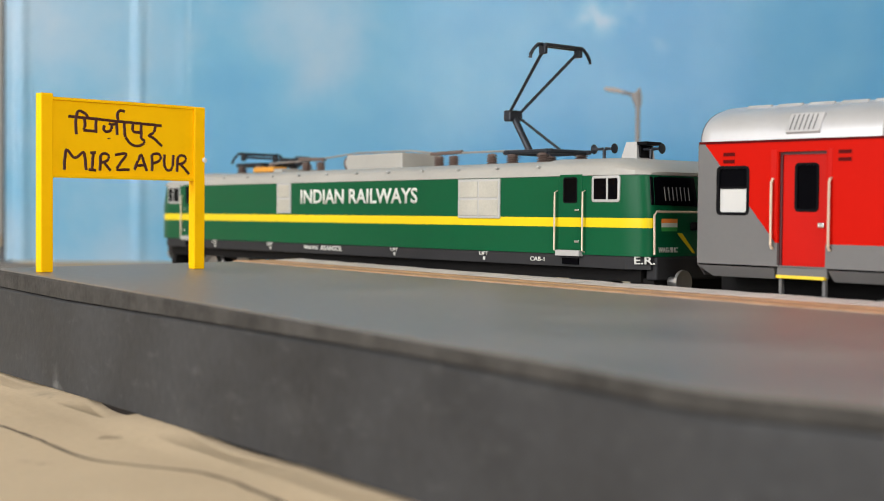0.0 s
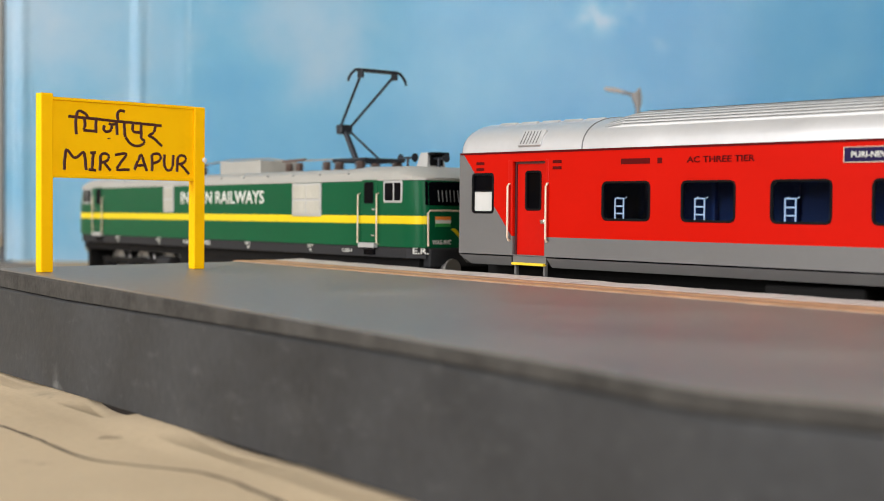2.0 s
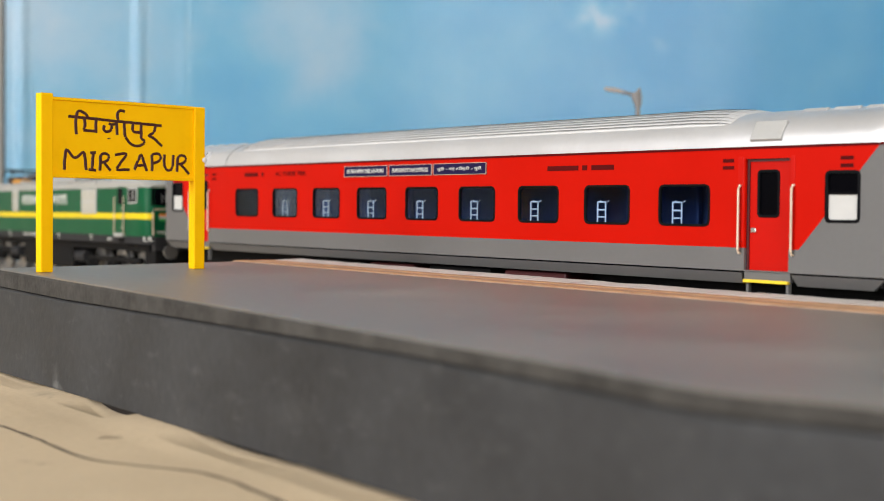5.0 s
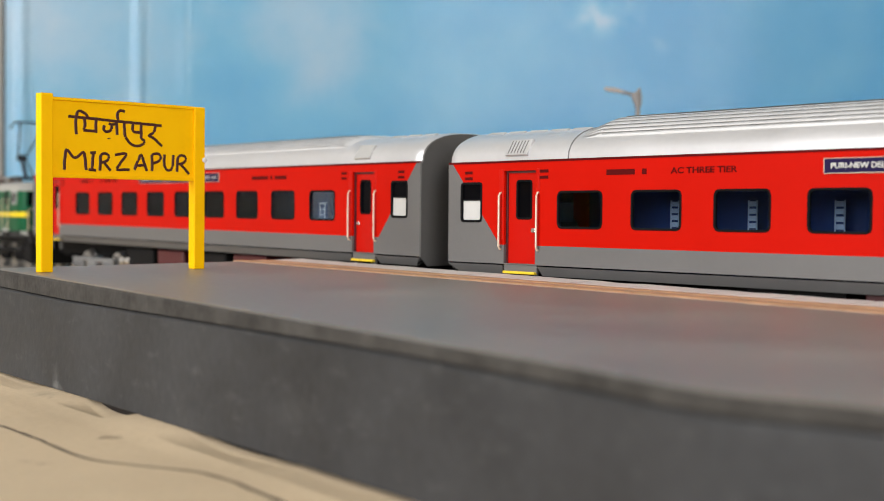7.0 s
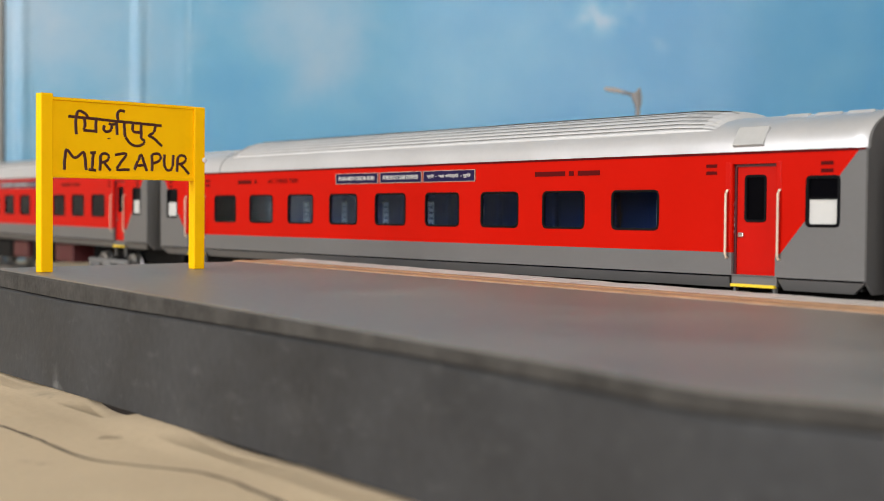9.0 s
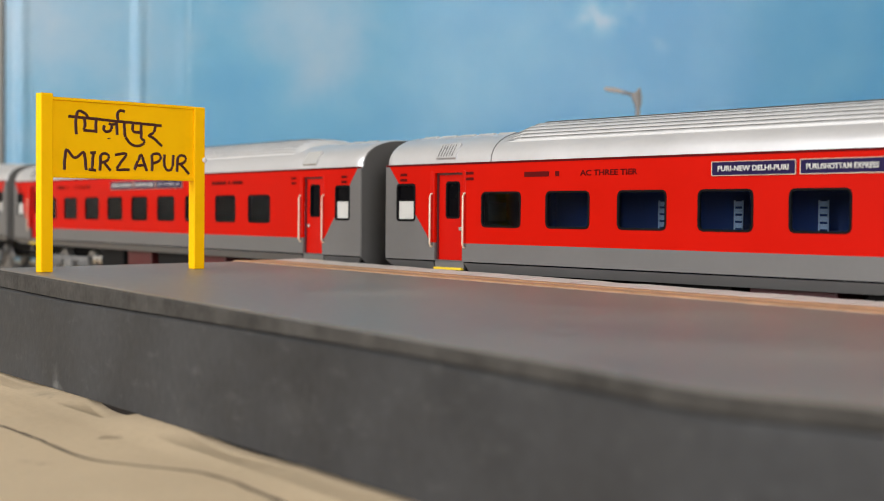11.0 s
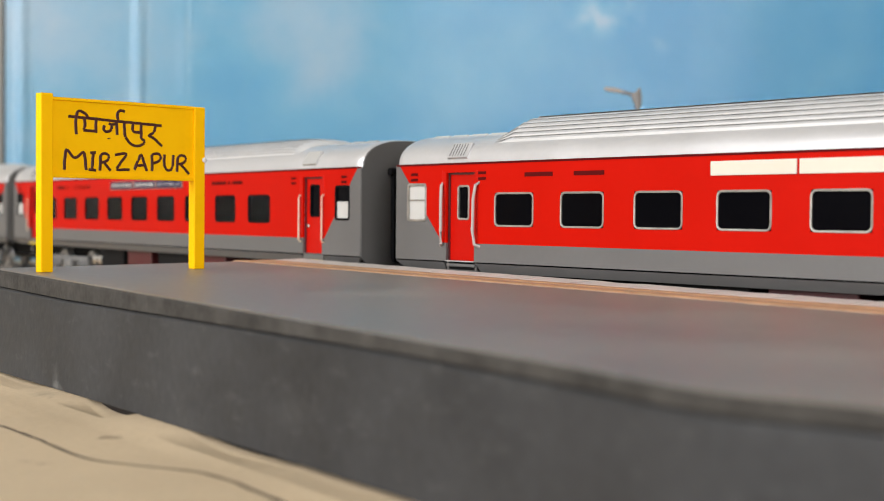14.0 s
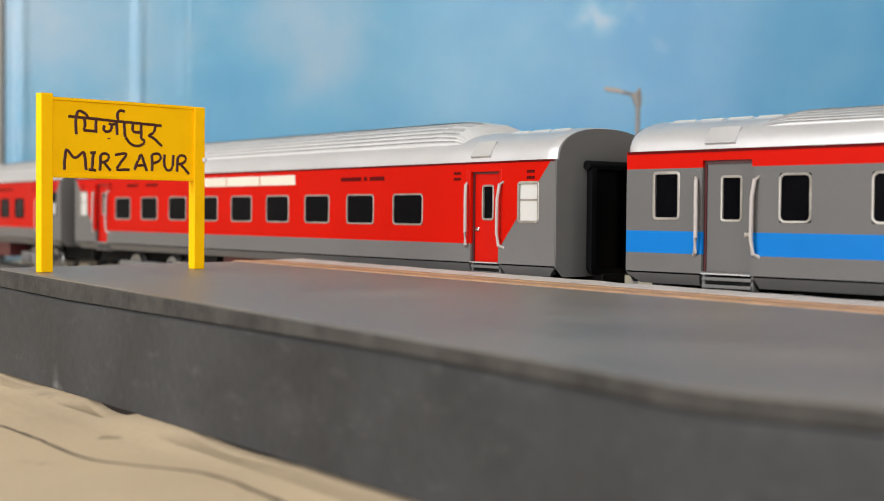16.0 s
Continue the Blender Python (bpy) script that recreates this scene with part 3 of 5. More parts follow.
LOWER_LINE = {
    "m": [[(0.084, 0.105), (0.096, 0.381), (0.157, 0.245), (0.219, 0.361), (0.233, 0.107)]],
    "i": [[(0.28, 0.338), (0.272, 0.116)], [(0.261, 0.339), (0.3, 0.34)], [(0.251, 0.121), (0.298, 0.114)]],
    "r": [[(0.325, 0.109), (0.332, 0.33), (0.379, 0.34), (0.396, 0.288), (0.371, 0.229), (0.329, 0.213)], [(0.354, 0.218), (0.4, 0.108)]],
    "z": [[(0.43, 0.322), (0.521, 0.352), (0.433, 0.125), (0.536, 0.135)]],
    "a": [[(0.57, 0.134), (0.616, 0.361), (0.658, 0.123)], [(0.587, 0.19), (0.646, 0.204)]],
    "p": [[(0.696, 0.129), (0.696, 0.358), (0.747, 0.369), (0.766, 0.318), (0.742, 0.247), (0.7, 0.231)]],
    "u": [[(0.788, 0.353), (0.784, 0.204), (0.804, 0.133), (0.838, 0.142), (0.852, 0.209), (0.855, 0.353)]],
    "r_end": [[(0.88, 0.128), (0.889, 0.342), (0.933, 0.36), (0.956, 0.315), (0.936, 0.249), (0.889, 0.229)], [(0.906, 0.233), (0.971, 0.1)]],
}


def build_sign():
    y0, y1, sx = -0.10825, -0.0698, -0.2732
    base = deck_z(sx)
    s = thing("station_sign", "yellow wooden station name board on two square posts", "station sign", m=Matrix.Translation((sx, 0, base)))
    h = 0.00142
    for y, label in ((y0, ""), (y1, "")):
        bm = boxed(-h, h, y - h, y + h, 0, 0.0397 if y == y0 else 0.0389, bevel=0.0002)
        part("post", bm, SIGN_YELLOW, s, label)
    b0, b1, z0, z1 = y0 + h, y1 - h, 0.0213, 0.0388
    part("name_board", boxed(-0.0009, 0.0007, b0, b1, z0, z1, bevel=0.0001), SIGN_YELLOW, s)
    part("top_rail", boxed(-0.0010, 0.0011, b0, b1, z1 - 0.0005, z1 + 0.0002, bevel=0.0001), SIGN_YELLOW, s)
    part("bottom_rail", boxed(-0.0010, 0.0011, b0, b1, z0 - 0.0002, z0 + 0.0006, bevel=0.0001), SIGN_YELLOW, s)
    bm = bmesh.new()
    bmesh.ops.create_icosphere(bm, subdivisions=2, radius=0.0007)
    for v in bm.verts:
        v.co = Vector((0.0016 + v.co.x * 0.25, y1 + 0.0012 + v.co.y * 1.0, 0.0262 + v.co.z)) + Vector((0, 1, 1)) * 0.0003 * noise.noise(v.co * 3000)
    part("paint_chip", bm, CHIP, s, "chipped patch of white primer", True)
    W, H = b1 - b0, z1 - z0

    def stroke(pts, du, dv, r=0.00037):
        bm = bmesh.new()
        p3 = [Vector((0.00073, b0 + (u - du) * W, z0 + (v - dv) * H)) for u, v in pts]
        fine = []
        for a, b in zip(p3, p3[1:]):
            k = max(2, int((b - a).length / 0.0005))
            fine += [a.lerp(b, i / k) for i in range(k)]
        fine.append(p3[-1])
        for _ in range(2):      # a brush rounds its turns
            fine = [fine[0]] + [(a + b * 2 + c) / 4 for a, b, c in zip(fine, fine[1:], fine[2:])] + [fine[-1]]
        for q in fine:
            q.y += 0.00012 * noise.noise(q * 900)
            q.z += 0.00012 * noise.noise(q * 900 + Vector((5, 5, 5)))
        tube(bm, fine, r, 6)
        for v in bm.verts:
            v.co.x = 0.00073 + (v.co.x - 0.00073) * 0.2
        return bm
    for line, du, dv in ((UPPER_LINE, 0.0, 0.0), (LOWER_LINE, 0.004, 0.016)):
        for letter in line.values():
            for pts in letter:
                part("painted_stroke", stroke(pts, du, dv), INK, s)


# ---- track ----
def build_track():
    xs = [-0.75 + 1.15 * k / 120 for k in range(121)]
    bm = bmesh.new()
    loft(bm, [[beside(x, o, z) for o, z in ((-0.0205, -0.0094), (-0.0195, -0.0050), (-0.017, -0.0024), (0.017, -0.0024), (0.030, -0.0090), (0.030, -0.0094))] for x in xs])
    bed = part("ballast_bed", bm, BALLAST)
    tagged(bed, "grey stone ballast bed under the rails", "ballast", kind="stuff")
    for off in (-0.00825, 0.00825):
        bm = bmesh.new()
        prof = ((-0.0009, -0.0021), (0.0009, -0.0021), (0.0003, -0.0015), (0.0004, -0.0004), (0.0004, 0.0), (-0.0004, 0.0), (-0.0004, -0.0004), (-0.0003, -0.0015))
        loft(bm, [[beside(x, off + a, z) for a, z in prof] for x in xs])
        tagged(part("rail", bm, STEEL, None, "", True), "worn steel model railway rail", "rail", "rails of the track")
    bm = boxed(-0.0014, 0.0014, -0.0145, 0.0145, -0.0026, -0.0018, bevel=0.0002)
    first = part("sleeper", bm, SLEEPER)
    tagged(first, "brown plastic railway sleeper under the rails", "sleeper", "sleepers of the track")
    n = 150
    for k in range(n):
        u = -0.62 + k * 0.0069
        p = arc(u)
        m = pose(p.x, p.y, 0, 0, 0, math.degrees(BEND * u))
        if k == 0:
            first.matrix_world = m
        else:
            copy_thing(first, m)


# ---- running gear ----
def wheelset(parent, x, r, y_out):
    bm = bmesh.new()
    for s in (-1, 1):
        loft(bm, [[(rad * math.cos(a), s * y, rad * math.sin(a)) for a in [k * math.tau / 20 for k in range(20)]]
                  for rad, y in ((r * 0.55, 0.0068), (r * 1.08, 0.0070), (r * 1.06, 0.0076), (r, 0.0078), (r * 0.98, 0.0094), (r * 0.78, 0.0095), (r * 0.74, 0.0090), (r * 0.3, 0.0091), (r * 0.25, 0.0098))])
    tube(bm, [(0, -0.0095, 0), (0, 0.0095, 0)], r * 0.18, 10)
    ob = part("wheelset", bm, STEEL, parent, "steel wheels on an axle", True)
    ob.location = (x, 0, r)
    return ob


def bogie(parent, x, wheelbase, r, axles, material, wheels):
    fr = new("bogie")
    fr.parent = parent
    fr.location = (x, 0, 0)
    span = [(-0.5 + k / (axles - 1)) * wheelbase for k in range(axles)]
    for s in (-1, 1):
        bm = bmesh.new()
        y = s * 0.0125
        box(bm, -wheelbase / 2 - 0.005, wheelbase / 2 + 0.005, y - 0.0011, y + 0.0011, r + 0.0012, r + 0.0030, bevel=0.0003)
        for a in span:
            box(bm, a - 0.0022, a + 0.0022, y - 0.0015, y + 0.0015, r - 0.0022, r + 0.0016, bevel=0.0004)
            tube(bm, [(a, y - 0.002 * s, r), (a, y + 0.0024 * s, r)], 0.0013, 10)
            for o in (-0.0034, 0.0034):
                tube(bm, [(a + o, y, r - 0.001), (a + o, y, r + 0.0020)], 0.0010, 8)
        box(bm, -0.0040, 0.0040, y - 0.0016, y + 0.0016, r - 0.0018, r + 0.0020, bevel=0.0004)
        part("side_frame", bm, material, fr, "", True)
    part("bolster", boxed(-0.004, 0.004, -0.0115, 0.0115, r + 0.0010, r + 0.0034, bevel=0.0003), BLACK, fr)
    for a in span:
        wheels.append((wheelset(fr, a, r, 0.0095), a, r))
    return fr


WHEELS = []

# ---- coaches ----
LEN, HALF = 0.2706, 0.1353
FACE = 0.0186
EAVE, SKIRT, CREASE, BELT = 0.0389, 0.0122, 0.0147, 0.0192
WIN_X, WIN_P, WIN_W, WIN_Z0, WIN_Z1 = 0.0370, 0.0215, 0.0129, 0.0235, 0.0315
DOORS = ((0.0196, 0.0299), (0.2410, 0.2513))
TOILETS = ((0.0047, 0.0119), (0.2582, 0.2652))
HOOD = 0.0079


def roof_profile(scale=1.0, n=18, top=0.0079):
    pts = []
    for k in range(n + 1):
        a = math.pi * (1 - k / n)
        c, s = math.cos(a), math.sin(a)
        y = FACE * scale * math.copysign(abs(c) ** 0.80, c)
        pts.append((y, EAVE + top * scale * abs(s) ** 0.92))
    return pts


def livery(bm, ends):
    """Cuts the side along the paint lines and gives each field its paint: 0 red, 1 grey, 2 blue."""
    def cut(co, no):
        bmesh.ops.bisect_plane(bm, geom=bm.verts[:] + bm.edges[:] + bm.faces[:], plane_co=co, plane_no=no, dist=1e-7)
    if ends == "red":
        cut((0, 0, BELT), (0, 0, 1))
        for s in (-1, 1):
            cut((s * (HALF - 0.0012), 0, EAVE), (s * 1.0, 0, -0.86))
        for f in bm.faces:
            c = f.calc_center_median()
            lim = HALF - 0.0012 - (EAVE - c.z) * 0.86
            f.material_index = 1 if c.z < BELT or abs(c.x) > lim else 0
    else:
        for z in (0.0361, 0.0186, 0.0232):
            cut((0, 0, z), (0, 0, 1))
        for f in bm.faces:
            c = f.calc_center_median()
            f.material_index = 0 if c.z > 0.0361 else 2 if 0.0186 < c.z < 0.0232 else 1


def build_coach(kind, first=WIN_X):
    """kind: 'clear' glazed coach with black rubber surrounds, 'painted' with silver surrounds and dark panes, 'power' grey with a blue band."""
    label = {"clear": "red and grey passenger coach with ribbed silver roof and tinted windows",
             "painted": "red and grey coach with silver window surrounds and blank white boards",
             "power": "grey coach with blue band, red top strip and silver roof"}[kind]
    c = thing("passenger_coach", label, "railway coach", "coaches of the train")
    L = lambda x: x - HALF
    wins = [(L(first + i * WIN_P), L(first + i * WIN_P + WIN_W), WIN_Z0, WIN_Z1) for i in range(9)]
    if kind == "power":
        wins = [(L(0.0374 + i * 0.0193), L(0.0374 + i * 0.0193 + 0.0069), 0.0252, 0.0346) for i in range(10)]
    lead = 0.0 if first == WIN_X else 0.0011
    doors = [(L(a - lead), L(b - lead), 0.0149, 0.0366) for a, b in DOORS]
    toil = [(L(a), L(b), 0.0246, 0.0339) for a, b in TOILETS]
    if kind == "power":
        doors = [(L(0.0195), L(0.0312), 0.0152, 0.0372), (L(0.2394), L(0.2511), 0.0152, 0.0372)]
        toil = [(L(0.0072), L(0.0138), 0.0256, 0.0353), (L(0.2568), L(0.2634), 0.0256, 0.0353)]
    paints = [RED, END_GREY, BLUE_BAND] if kind == "power" else [RED, GREY]
    surround = RUBBER if kind == "clear" else SURROUND
    for s in (-1, 1):
        side = new("side_wall")
        side.parent = c
        bm = bmesh.new()
        holed_wall(bm, -HALF, HALF, CREASE, EAVE, -FACE, 0.0008, wins + doors + toil)
        livery(bm, "grey" if kind == "power" else "red")
        turn = Matrix.Identity(4) if s < 0 else Matrix.Rotation(math.pi, 4, "Z")
        bm.transform(turn)
        part("panel", bm, paints, side)
        bm = bmesh.new()
        # tucked-under skirt, broken at the doors
        edges = [-HALF, doors[0][0] - 0.0006, doors[0][1] + 0.0006, doors[1][0] - 0.0006, doors[1][1] + 0.0006, HALF]
        for a, b in zip(edges[::2], edges[1::2]):
            ka = 0.0030 if a == -HALF else 0.0006
            kb = 0.0030 if b == HALF else 0.0006
            loft(bm, [[(x0, -FACE, CREASE - 0.00035), (x1, -FACE + 0.0016, SKIRT), (x1, -FACE + 0.0026, SKIRT), (x0, -FACE + 0.0010, CREASE - 0.00035)] for x0, x1 in ((a, a + ka), (b, b - kb))])
        bm.transform(turn)
        part("skirt", bm, END_GREY if kind == "power" else GREY, side)
        for a, b, z0, z1 in wins:
            w = new("window")
            w.parent = side
            wide = 0.0005 if kind == "clear" else 0.00045
            o = 0.0003 if kind == "clear" else 0.0001
            fr = frame_ring(a - o, b + o, z0 - o, z1 + o, wide, 0.0014, -FACE, 0.00018)
            fr.transform(turn)
            part("window_frame", fr, surround, w, "", True)
            pane = boxed(a, b, -FACE + 0.0002, -FACE + 0.0004, z0, z1)
            pane.transform(turn)
            glazing = part("pane", pane, GLASS if kind == "clear" else CAVE, w)
            glazing.visible_shadow = kind != "clear"
        for i, (a, b, z0, z1) in enumerate(toil):
            w = new("window")
            w.parent = side
            fr = frame_ring(a - 0.0002, b + 0.0002, z0 - 0.0002, z1 + 0.0002, 0.0006, 0.0010, -FACE, 0.0002)
            fr.transform(turn)
            part("window_frame", fr, surround, w, "", True)
            zm = z0 + (z1 - z0) * 0.56
            lower = boxed(a, b, -FACE + 0.0004, -FACE + 0.0007, z0, zm - (0.0002 if kind != 'power' else 0.0))
            lower.transform(turn)
            part("pane", lower, CAVE if kind == "power" else FROST, w, "" if kind == "power" else "frosted white pane")
            upper = boxed(a, b, -FACE + 0.0004, -FACE + 0.0007, zm + (0.0002 if kind != 'power' else 0.0), z1)
            upper.transform(turn)
            part("pane", upper, FROST if kind == "painted" else CAVE, w)
            bar = boxed(a, b, -FACE + 0.0002, -FACE + 0.0007, zm - 0.0002, zm + 0.0002)
            bar.transform(turn)
            if kind != "power":
                part("glazing_bar", bar, surround, w)
            else:
                bar.free()
        for i, (a, b, z0, z1) in enumerate(doors):
            d = new("door")
            d.parent = c
            leaf = bmesh.new()
            wx0, wx1 = (a + b) / 2 - 0.0019, (a + b) / 2 + 0.0027
            wz0, wz1 = 0.0255, 0.0342
            if kind == "painted":
                wx0, wx1, wz0, wz1 = (a + b) / 2 - 0.0019, (a + b) / 2 + 0.0019, 0.0252, 0.0332
            if i == 1:
                wx0, wx1 = a + b - wx1, a + b - wx0
            holed_wall(leaf, a, b, z0, z1, -FACE + 0.0013, 0.0008, [(wx0, wx1, wz0, wz1)])
            leaf.transform(turn)
            part("door_leaf", leaf, END_GREY if kind == "power" else DOOR_RED, d)
            fr = frame_ring(wx0 - 0.0003, wx1 + 0.0003, wz0 - 0.0003, wz1 + 0.0003, 0.0005, 0.0009, -FACE + 0.0013, 0.0002)
            fr.transform(turn)
            part("window_frame", fr, surround, d, "", True)
            pane = boxed(wx0, wx1, -FACE + 0.0017, -FACE + 0.0019, wz0, wz1)
            pane.transform(turn)
            part("pane", pane, CAVE, d)
            # dark strips paint the recess shade at the sides and top of the leaf
            for x0, x1, zz0 in ((a, a + 0.00045, z0), (b - 0.00045, b, z0), (a + 0.00045, b - 0.00045, z1 - 0.0005)):
                shade_strip = boxed(x0, x1, -FACE + 0.0009, -FACE + 0.0014, zz0, z1)
                shade_strip.transform(turn)
                part("door_seal", shade_strip, BROWN_RED, d, "dark door seal")
            hx = b - 0.0022 if i == 0 else a + 0.0008
            hd = boxed(hx, hx + 0.0014, -FACE + 0.0008, -FACE + 0.0014, 0.0222, 0.0232, bevel=0.0002)
            hd.transform(turn)
            part("door_handle", hd, CHROME, d, "chrome handle")
            for x in (a - 0.0010, b + 0.0010):
                hr = bmesh.new()
                if kind == "clear":
                    tube(hr, [(x, -FACE + 0.0002, 0.0315), (x, -FACE - 0.0005, 0.0314), (x, -FACE - 0.0009, 0.0308), (x, -FACE - 0.0009, 0.0188), (x, -FACE - 0.0005, 0.0182), (x, -FACE + 0.0002, 0.0181)], 0.00026, 8)
                else:
                    o = 0.0010 if x > (a + b) / 2 else -0.0010
                    tube(hr, [(x + o * 0.6, -FACE + 0.0002, 0.0340), (x + o * 0.1, -FACE - 0.0008, 0.0335), (x - o * 0.25, -FACE - 0.0013, 0.0300), (x - o * 0.3, -FACE - 0.0013, 0.0220), (x, -FACE - 0.0010, 0.0190), (x + o * 0.9, -FACE + 0.0002, 0.0184)], 0.00042, 10)
                hr.transform(turn)
                part("handrail", hr, CREAM if kind == "clear" else PALE_RAIL, d, "", True)
            st = bmesh.new()
            if kind == "clear":
                box(st, a - 0.0002, b + 0.0002, -FACE + 0.0004, -FACE + 0.0040, 0.0128, 0.0147, bevel=0.0001)
                for x in (a + 0.0002, b - 0.0008):
                    box(st, x, x + 0.0006, -FACE + 0.0006, -FACE + 0.0016, 0.0090, 0.0128)
            else:                      # two open treads under the door
                for z in (0.0141, 0.0126):
                    box(st, a, b, -FACE + 0.0002, -FACE + 0.0030, z - 0.0007, z, bevel=0.0001)
                for x in (a - 0.0002, b - 0.0004):
                    box(st, x, x + 0.0006, -FACE + 0.0008, -FACE + 0.0030, 0.0116, 0.0149)
            st.transform(turn)
            part("doorstep", st, GREY, d)
            ed = boxed(a, b, -FACE - 0.0004, -FACE + 0.0008, *((0.0125, 0.0131) if kind == "clear" else (0.0146, 0.0149)), bevel=0.0001)
            ed.transform(turn)
            part("step_edge", ed, STEP_YELLOW if kind == "clear" else DULL_SILVER, d)
            for x0, x1, z in ((a - 0.0016, a - 0.0003, 0.0204), (b + 0.0003, b + 0.0012, 0.0204)):      # raised jamb beside the doorway
                jamb = boxed(x0, x1, -FACE - 0.00012, -FACE + 0.0004, z if kind != "power" else 0.0235, 0.0370 if kind != "power" else 0.0358, bevel=0.0001)
                jamb.transform(turn)
                part("door_jamb", jamb, END_GREY if kind == "power" else DOOR_RED, d)
        # cant rail moulding under the roof
        mo = boxed(-HALF + 0.0002, HALF - 0.0002, -FACE - 0.00012, -FACE + 0.0006, EAVE - 0.0004, EAVE + 0.0001)
        mo.transform(turn)
        part("cant_rail", mo, DECAL, side)
    # roof
    prof = roof_profile()
    bm = bmesh.new()
    rings = []
    for x, sc, dz in ((-HALF + 0.0002, 0.955, 0.0), (-HALF + 0.0012, 0.99, 0.0), (-HALF + 0.003, 1.0, 0.0), (HALF - 0.003, 1.0, 0.0), (HALF - 0.0012, 0.99, 0.0), (HALF - 0.0002, 0.955, 0.0)):
        rings.append([(x, y * sc, EAVE + (z - EAVE) * sc) for y, z in prof])
    loft(bm, rings)
    part("roof", bm, SILVER, c, "silver-painted curved roof", True)
    if kind == "clear":
        bm = bmesh.new()
        loft(bm, [[(x, y * 1.004, EAVE + (z - EAVE) * 1.012 + 0.00005) for y, z in prof] for x in (L(0.0398), L(0.0401))])
        part("roof_seam", bm, BOGIE, c)
    # raised middle of the roof with lengthwise ribs
    r0, r1 = L({"clear": 0.0395, "painted": 0.0325, "power": 0.0290}[kind] + 2 * lead), L(0.2345)
    crest = {"clear": 0.0490, "painted": 0.0504, "power": 0.0477}[kind] - lead
    ribs = bmesh.new()

    def crown(q):
        c = (abs(q) / FACE) ** 1.25
        return EAVE + HOOD * (1 - c * c) ** 0.46

    foot, half, top = crown(0.0158), 0.0158, crest - crown(0.0158)
    step = (top - 0.0002) / 6
    flank = [(half, foot - 0.0006, 0)]
    for k in range(6):
        for z, inset, gap in ((0.00002, 0.0, 0), (0.00032, 0.0, 1), (0.00036, 0.0006, 1), (0.00076, 0.0006, 0)):
            z = z / 0.0008 * step + k * step + 0.0001
            flank.append((half * (1 - (z / top) ** 2) ** 0.5 - inset, foot + z, gap))
    flank += [(0.0050, foot + 0.975 * top, 0), (0.0, foot + top, 0)]
    section = [(-q, z) for q, z, g in flank] + [(q, z) for q, z, g in flank[-2::-1]]

    def hump(x, rise):
        return [(x, q, crown(q) - 0.0004 + (z - crown(q) + 0.0004) * rise) for q, z in section]
    ends = [hump(r0, 0.0), hump(r0 + 0.0075, 1.0), hump(r1 - 0.0105, 1.0), hump(r1 - 0.0035, 0.80), hump(r1 - 0.0012, 0.55), hump(r1 + 0.0010, 0.0)]
    loft(ribs, ends)
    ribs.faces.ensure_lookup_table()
    # shade between the ribs is put into the colour of the gap faces
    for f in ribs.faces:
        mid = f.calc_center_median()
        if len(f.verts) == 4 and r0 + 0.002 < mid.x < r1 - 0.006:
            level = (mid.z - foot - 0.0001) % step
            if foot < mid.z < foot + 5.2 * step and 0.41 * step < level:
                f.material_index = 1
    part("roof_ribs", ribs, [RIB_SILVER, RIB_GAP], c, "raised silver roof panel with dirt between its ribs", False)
    for i, x in enumerate((L(0.0237), L(0.2447))):
        for s in (-1, 1):
            v = new("roof_vent")
            v.parent = c
            yy = s * 0.0176
            zz = crown(yy)
            tilt = math.degrees(math.atan2(crown(abs(yy) + 0.0006) - crown(abs(yy) - 0.0006), 0.0012)) * s
            m = pose(x, yy, zz, tilt)
            fr = boxed(-0.0036, 0.0036, -0.0022, 0.0022, -0.0006, 0.0003, bevel=0.0001)
            fr.transform(m)
            part("vent_frame", fr, DULL_SILVER if i else SILVER, v)
            for k in range(0 if i or kind == "power" else 6):
                sl = boxed(-0.0028 + k * 0.0010, -0.0026 + k * 0.0010, -0.0018, 0.0018, 0.0003, 0.0004)
                sl.transform(m)
                part("slat", sl, BOGIE, v)
    for x0, n in ((L(0.0060), 5), (L(0.2475), 3)):
        for k in range(n):
            for sy in (-1, 1):
                hb = boxed(-0.0028, 0.0028, -0.0012, 0.0012, -0.0003, 0.00012, bevel=0.0001)
                hb.transform(pose(x0 + k * 0.0070 + 0.0028, sy * 0.0100, crown(0.0100), sy * -24))
                part("roof_plate", hb, RIB_GAP if kind == "clear" else FROST, c)
    # ends and gangways
    for s in (-1, 1):
        bm = bmesh.new()
        ring = [(y * 0.955, EAVE + (z - EAVE) * 0.955) for y, z in prof]
        outline = [(-FACE, CREASE), (-FACE, EAVE - 0.0004), *[p for p in ring if p[1] > EAVE], (FACE, EAVE - 0.0004), (FACE, CREASE), (FACE - 0.003, SKIRT), (-FACE + 0.003, SKIRT)]
        loft(bm, [[(s * (HALF - 0.0002), y, z) for y, z in outline], [(s * (HALF + 0.0002), y * 0.985, z) for y, z in outline]])
        part("end_wall", bm, END_GREY if kind == "clear" else GREY, c)
        g = new("gangway")
        g.parent = c
        for k in range(2):
            x = s * (HALF + 0.0002 + k * 0.0010)
            shrink = 0.0 if k % 2 else 0.0005
            bm = bmesh.new()
            out = rounded(-0.0078 + shrink, 0.0078 - shrink, 0.0128 + shrink, 0.0380 - shrink, 0.0012)
            inn = rounded(-0.0062, 0.0062, 0.0140, 0.0370, 0.001)
            loft(bm, [[(x, a, b) for a, b in inn], [(x, a, b) for a, b in out], [(x + s * 0.0011, a, b) for a, b in out], [(x + s * 0.0011, a, b) for a, b in inn]], caps=False)
